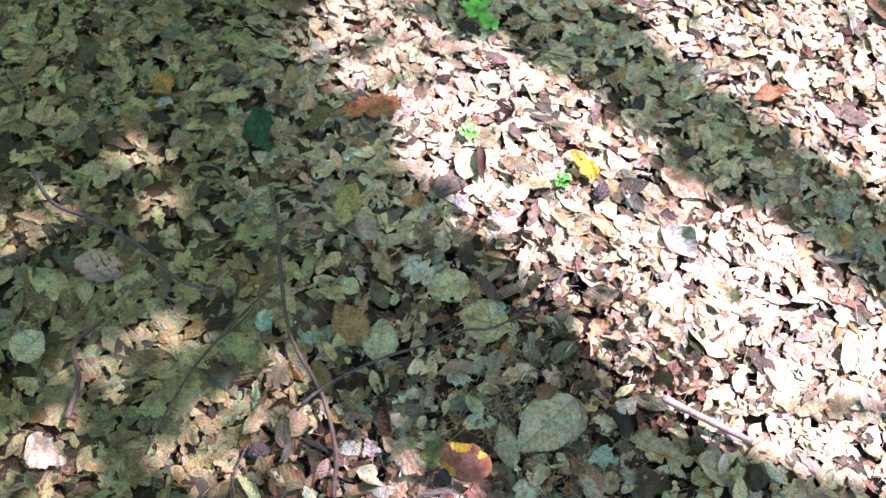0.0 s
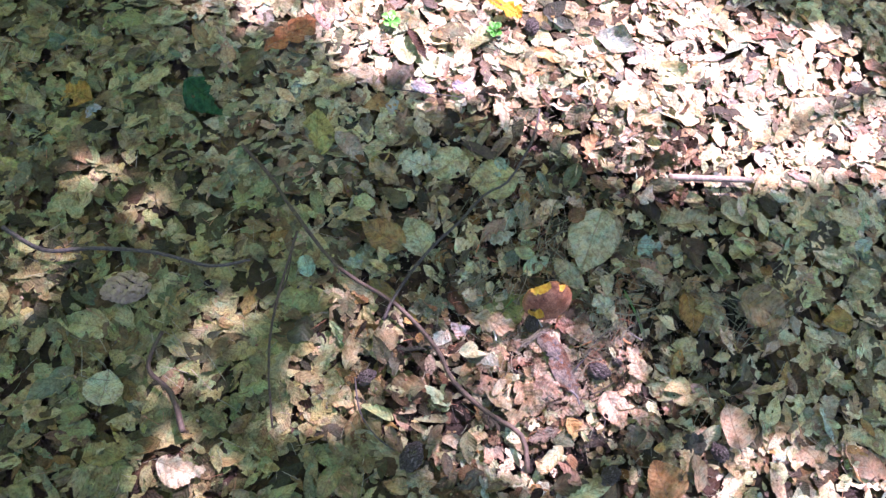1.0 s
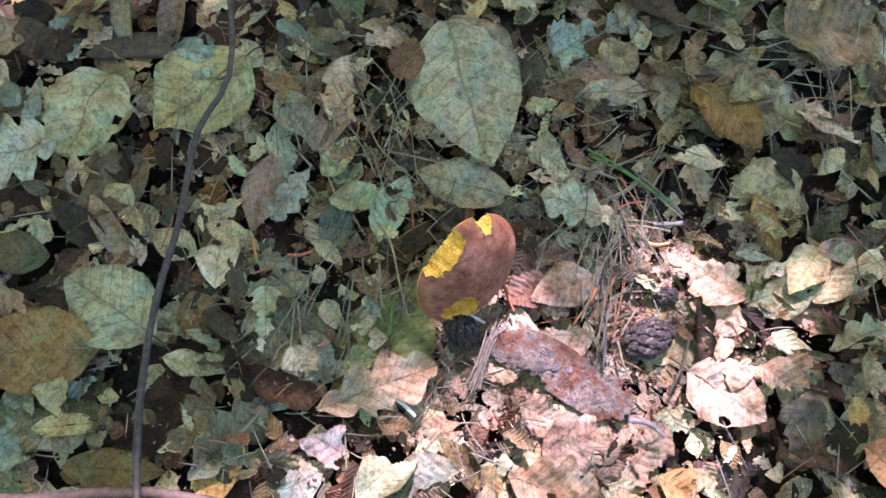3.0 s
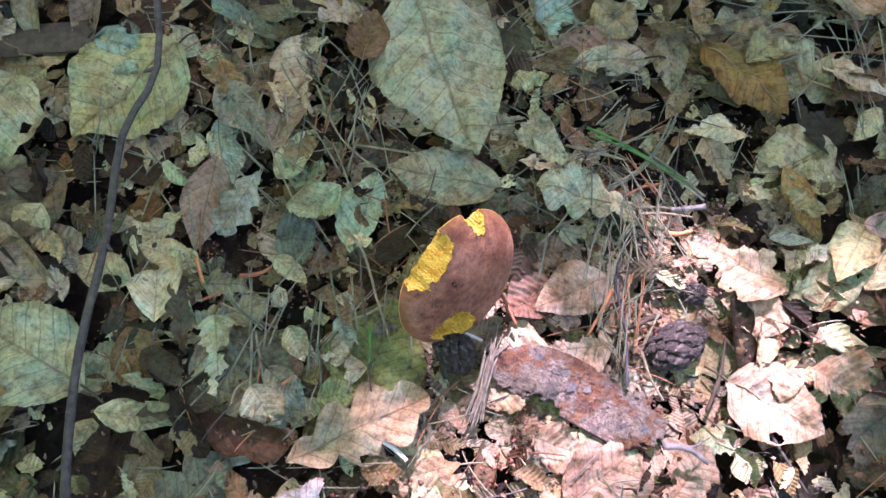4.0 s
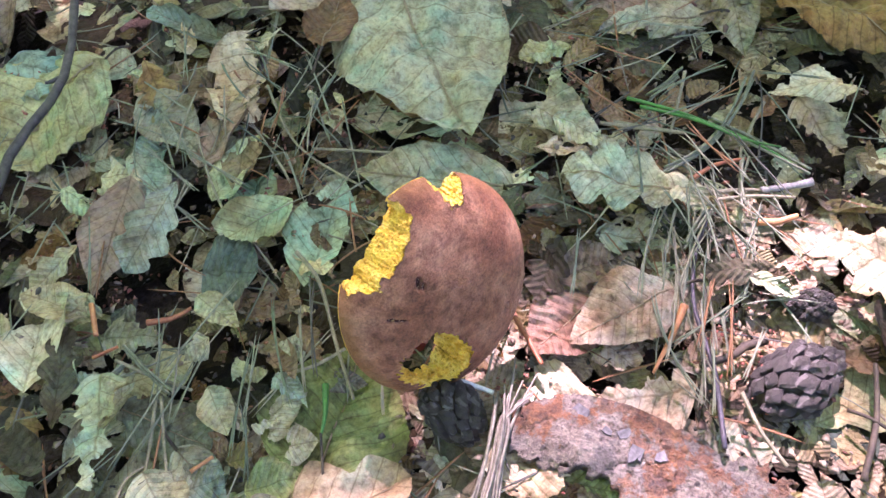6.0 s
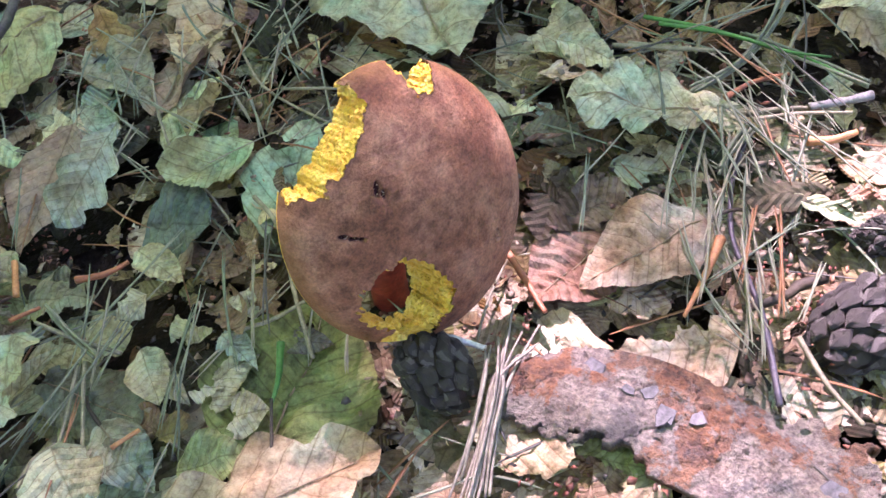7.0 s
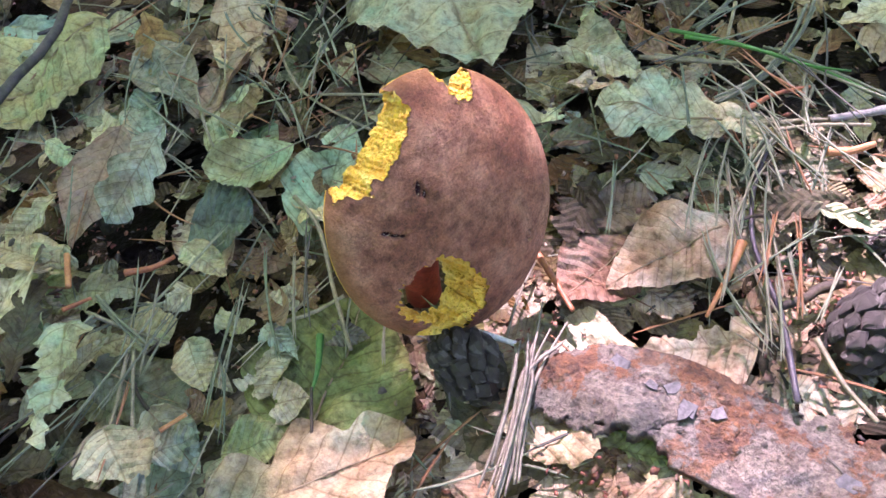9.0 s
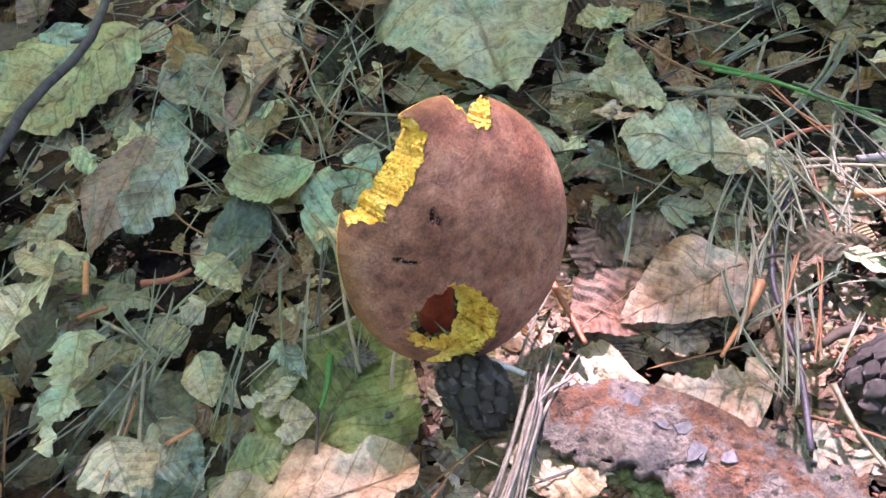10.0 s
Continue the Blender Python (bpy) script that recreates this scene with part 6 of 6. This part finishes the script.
def needle(x, y, yaw, length, rad, z, bend):
    """A thin three-sided pine needle with its ends drawn to points."""
    n = 6
    t = np.linspace(-0.5, 0.5, n + 1)
    w = rad * np.sqrt(np.clip(1.02 - (2 * t) ** 6, 0.05, 1))
    a = np.array([0.5, 2.6, 4.7])
    px = t[:, None] * length + 0 * a
    py = bend * length * (t[:, None] ** 2) * 2 + w[:, None] * np.cos(a)
    pz = w[:, None] * np.sin(a) * 0.8
    P = np.stack([px, py, pz], -1).reshape(-1, 3)
    F = np.array([[3 * k + s, 3 * k + (s + 1) % 3, 3 * k + 3 + (s + 1) % 3, 3 * k + 3 + s] for k in range(n) for s in range(3)])
    P = P @ turn_matrix(yaw, rng.normal(0, 0.08), 0).T
    return P + (x, y, z), F


NEEDLE_TINT = ((0.16, 0.17, 0.12), (0.10, 0.12, 0.08), (0.20, 0.18, 0.13), (0.22, 0.10, 0.045), (0.06, 0.055, 0.048))
needles = Heap()
# where the needles lie thick: place, the way they point, how many, how far spread
CLUMPS = ((0.268, 0.244, 0.9, 46, 0.022), (0.226, 0.220, 0.35, 40, 0.013), (0.410, 0.205, -0.9, 60, 0.026), (0.419, 0.158, 0.3, 34, 0.022), (0.340, 0.320, -0.4, 22, 0.02), (0.263, 0.426, 0.8, 16, 0.02), (0.207, 0.427, 0.9, 26, 0.022), (0.230, 0.405, 0.4, 18, 0.02), (0.067, 0.371, 0.3, 20, 0.022), (0.128, 0.336, 0.5, 10, 0.012), (0.191, 0.206, 0.2, 22, 0.010), (0.300, 0.262, -0.5, 34, 0.022), (0.100, 0.395, 0.5, 18, 0.03), (0.150, 0.470, 0.9, 20, 0.03), (0.33, 0.06, 0.6, 26, 0.05), (-0.40, 0.42, -1.0, 50, 0.06), (0.52, 0.19, 0.4, 40, 0.05))
for cx, cy, way, many, spread in CLUMPS:
    for _ in range(int(many * 0.6)):
        x, y = rng.normal(cx, spread), rng.normal(cy, spread)
        if room_below(x, y) < 0.30:
            continue
        yaw, high = way + rng.normal(0, 0.38), rng.uniform(0.015, 0.024)
        long, bend = rng.uniform(0.024, 0.050), rng.normal(0, 0.05)
        tone = np.array(NEEDLE_TINT[rng.choice(5, p=[0.42, 0.24, 0.20, 0.06, 0.08])]) * rng.uniform(0.75, 1.25)
        for turn in (0.0, rng.normal(0.05, 0.03)):
            # needles fall in pairs
            P, F = needle(x, y, yaw + turn, long, rng.uniform(0.00034, 0.00050), high, bend)
            needles.put(P, F, np.zeros((len(P), 2)), np.tile(tone, (len(P), 1)))
for k in range(3200):
    x, y = (rng.normal(0.20, 0.15), rng.normal(0.33, 0.14)) if k < 420 else (rng.uniform(AREA[0], AREA[1]), rng.uniform(AREA[2], AREA[3]))
    high = room_below(x, y) > 1.1
    tone = np.array(NEEDLE_TINT[rng.choice(5, p=[0.30, 0.16, 0.20, 0.24, 0.10])]) * rng.uniform(0.7, 1.2)
    P, F = needle(x, y, rng.uniform(0, 6.283), rng.uniform(0.012, 0.038), rng.uniform(0.0003, 0.0006), rng.uniform(0.010, 0.022) if high else rng.uniform(0.006, 0.012), rng.normal(0, 0.07))
    needles.put(P, F, np.zeros((len(P), 2)), np.tile(tone, (len(P), 1)))
needles.done("pine_needles", PIECE, "dry grey-green and brown pine needles strewn over the leaves", "pine needles")


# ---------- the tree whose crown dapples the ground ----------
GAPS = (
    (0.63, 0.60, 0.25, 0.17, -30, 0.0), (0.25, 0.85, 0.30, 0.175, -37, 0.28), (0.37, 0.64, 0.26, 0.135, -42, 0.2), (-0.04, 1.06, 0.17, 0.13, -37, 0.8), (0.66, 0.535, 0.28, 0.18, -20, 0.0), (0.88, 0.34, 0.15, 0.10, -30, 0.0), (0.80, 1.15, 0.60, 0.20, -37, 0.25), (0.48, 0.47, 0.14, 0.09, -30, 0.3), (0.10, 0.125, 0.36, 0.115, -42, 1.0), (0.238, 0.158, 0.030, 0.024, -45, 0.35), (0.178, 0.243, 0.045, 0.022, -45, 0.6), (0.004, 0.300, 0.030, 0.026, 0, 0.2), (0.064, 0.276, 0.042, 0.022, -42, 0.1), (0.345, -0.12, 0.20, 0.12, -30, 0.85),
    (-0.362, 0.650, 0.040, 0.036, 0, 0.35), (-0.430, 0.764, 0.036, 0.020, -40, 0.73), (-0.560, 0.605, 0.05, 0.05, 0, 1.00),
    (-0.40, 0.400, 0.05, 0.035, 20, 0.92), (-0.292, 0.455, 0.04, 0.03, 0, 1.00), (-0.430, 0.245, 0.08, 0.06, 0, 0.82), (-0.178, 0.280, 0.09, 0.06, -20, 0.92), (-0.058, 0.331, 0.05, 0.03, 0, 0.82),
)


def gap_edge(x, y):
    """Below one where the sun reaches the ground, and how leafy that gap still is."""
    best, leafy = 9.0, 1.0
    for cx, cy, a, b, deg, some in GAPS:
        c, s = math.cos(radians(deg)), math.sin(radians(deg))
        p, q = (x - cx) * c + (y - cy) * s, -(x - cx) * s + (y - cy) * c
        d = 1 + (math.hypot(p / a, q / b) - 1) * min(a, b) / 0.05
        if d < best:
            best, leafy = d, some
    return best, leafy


def build_tree():
    root = new("tree")
    root.matrix_world = pose(4.6, 1.6, 0)
    tagged(root, "broad-leaved tree with a low spreading crown shading the ground", "tree")
    base = Vector((4.6, 1.6, 0))
    sv, sf = tube([Vector((0, 0, -0.1)), Vector((0.03, 0, 1.2)), Vector((-0.05, 0.05, 2.6)), Vector((0.05, 0, 4.6)), Vector((0, 0, 6.5))], (0.22, 0.17, 0.15, 0.11, 0.05), 16, 5, 0.012)
    mesh_object("trunk", sv, sf, TRUNK, parent=root)
    for k, (h, ex, ey, ez) in enumerate(((2.3, 2.0, 0.3, 3.3), (2.6, 2.6, 1.6, 3.5), (2.5, 1.6, -0.9, 3.4), (2.9, 0.6, 1.0, 3.7), (3.1, 3.4, 3.6, 3.9), (2.8, 3.6, -1.6, 3.8))):
        end = Vector((ex, ey, ez)) - base
        start = Vector((0, 0, h))
        mid = start.lerp(end, 0.5) + Vector((0, 0, 0.25))
        lv, lf = tube([start, mid, end], (0.06, 0.035, 0.008), 8, 6, 0.004)
        mesh_object("limb", lv, lf, TRUNK, parent=root)
    r = np.random.default_rng(21)
    verts, faces = [], []

    def leaf_at(p, size):
        t = turn_matrix(r.uniform(0, 6.283), r.normal(0, 0.35), r.normal(0, 0.35))
        flat = np.array([(-0.5, 0, 0), (-0.2, 0.28, 0.03), (0.15, 0.27, 0.03), (0.5, 0, -0.03), (0.15, -0.27, 0.03), (-0.2, -0.28, 0.03), (0, 0, -0.02)]) * size
        n = len(verts)
        verts.extend((flat @ t.T + p).tolist())
        faces.extend([[n + 6, n + q, n + (q + 1) % 6] for q in range(6)])

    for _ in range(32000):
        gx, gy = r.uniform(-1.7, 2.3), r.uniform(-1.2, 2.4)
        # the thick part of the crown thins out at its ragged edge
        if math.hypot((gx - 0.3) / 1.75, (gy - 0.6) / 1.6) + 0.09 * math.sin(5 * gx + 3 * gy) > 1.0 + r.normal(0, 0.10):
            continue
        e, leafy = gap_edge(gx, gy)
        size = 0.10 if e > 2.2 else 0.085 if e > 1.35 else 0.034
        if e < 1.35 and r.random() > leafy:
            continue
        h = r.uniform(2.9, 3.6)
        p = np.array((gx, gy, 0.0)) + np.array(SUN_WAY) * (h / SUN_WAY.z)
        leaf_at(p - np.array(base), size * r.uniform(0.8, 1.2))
    for _ in range(14000):
        x, y = r.uniform(-3.2, 6.5), r.uniform(-4.0, 5.0)
        h = r.uniform(3.0, 4.6)
        gx, gy = x - SUN_WAY.x / SUN_WAY.z * h, y - SUN_WAY.y / SUN_WAY.z * h
        if math.hypot((gx - 0.3) / 1.75, (gy - 0.6) / 1.6) < 0.93:
            continue
        # the outer crown hangs in sprays, with openings between
        if math.sin(2.1 * gx + 1.3 * math.sin(1.7 * gy)) + math.sin(2.6 * gy - 1.1 * gx) < r.normal(-0.5, 0.5):
            continue
        # left open to the south too, so that skylight reaches the mushroom cap
        if y < -0.6 and abs(x + 0.3 * (y + 0.6)) < 0.5 - 0.7 * y:
            continue
        leaf_at(np.array((x, y, h)) - np.array(base), r.uniform(0.12, 0.19))
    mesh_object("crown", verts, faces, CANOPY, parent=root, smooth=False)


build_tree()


def build_sky_blocking_foliage():
    """Unseen foliage in a ring, added to block the light of the low sky."""
    r = np.random.default_rng(5)
    n = 9000
    a, q, h = r.uniform(0, 6.283, n), r.uniform(8.0, 13.0, n), r.uniform(0.0, 1.0, n) ** 0.8 * 9.5
    flat = np.array([(-0.5, 0, 0), (-0.2, 0.30, 0.05), (0.2, 0.28, 0.05), (0.5, 0, -0.05), (0.2, -0.28, 0.05), (-0.2, -0.30, 0.05), (0, 0, -0.03)])
    # kept low to the south, an added opening that sends skylight onto the cap
    south = np.abs(np.angle(np.exp(1j * (a + 1.75)))) < 0.75
    h = np.where(south, h * 0.22, h)
    V, F = [], []
    for k in range(n):
        t = turn_matrix(r.uniform(0, 6.283), r.normal(0, 0.7), r.normal(0, 0.7))
        V.append((flat * r.uniform(0.5, 1.0)) @ t.T + (q[k] * math.cos(a[k]), q[k] * math.sin(a[k]), h[k]))
        F.append(np.array([[7 * k + 6, 7 * k + c, 7 * k + (c + 1) % 6] for c in range(6)]))
    ob = mesh_object("sky_blocking_foliage", np.vstack(V), np.vstack(F), CANOPY, smooth=False)
    tagged(ob, "unseen green foliage ring added to block low skylight", "trees", kind="stuff")


build_sky_blocking_foliage()
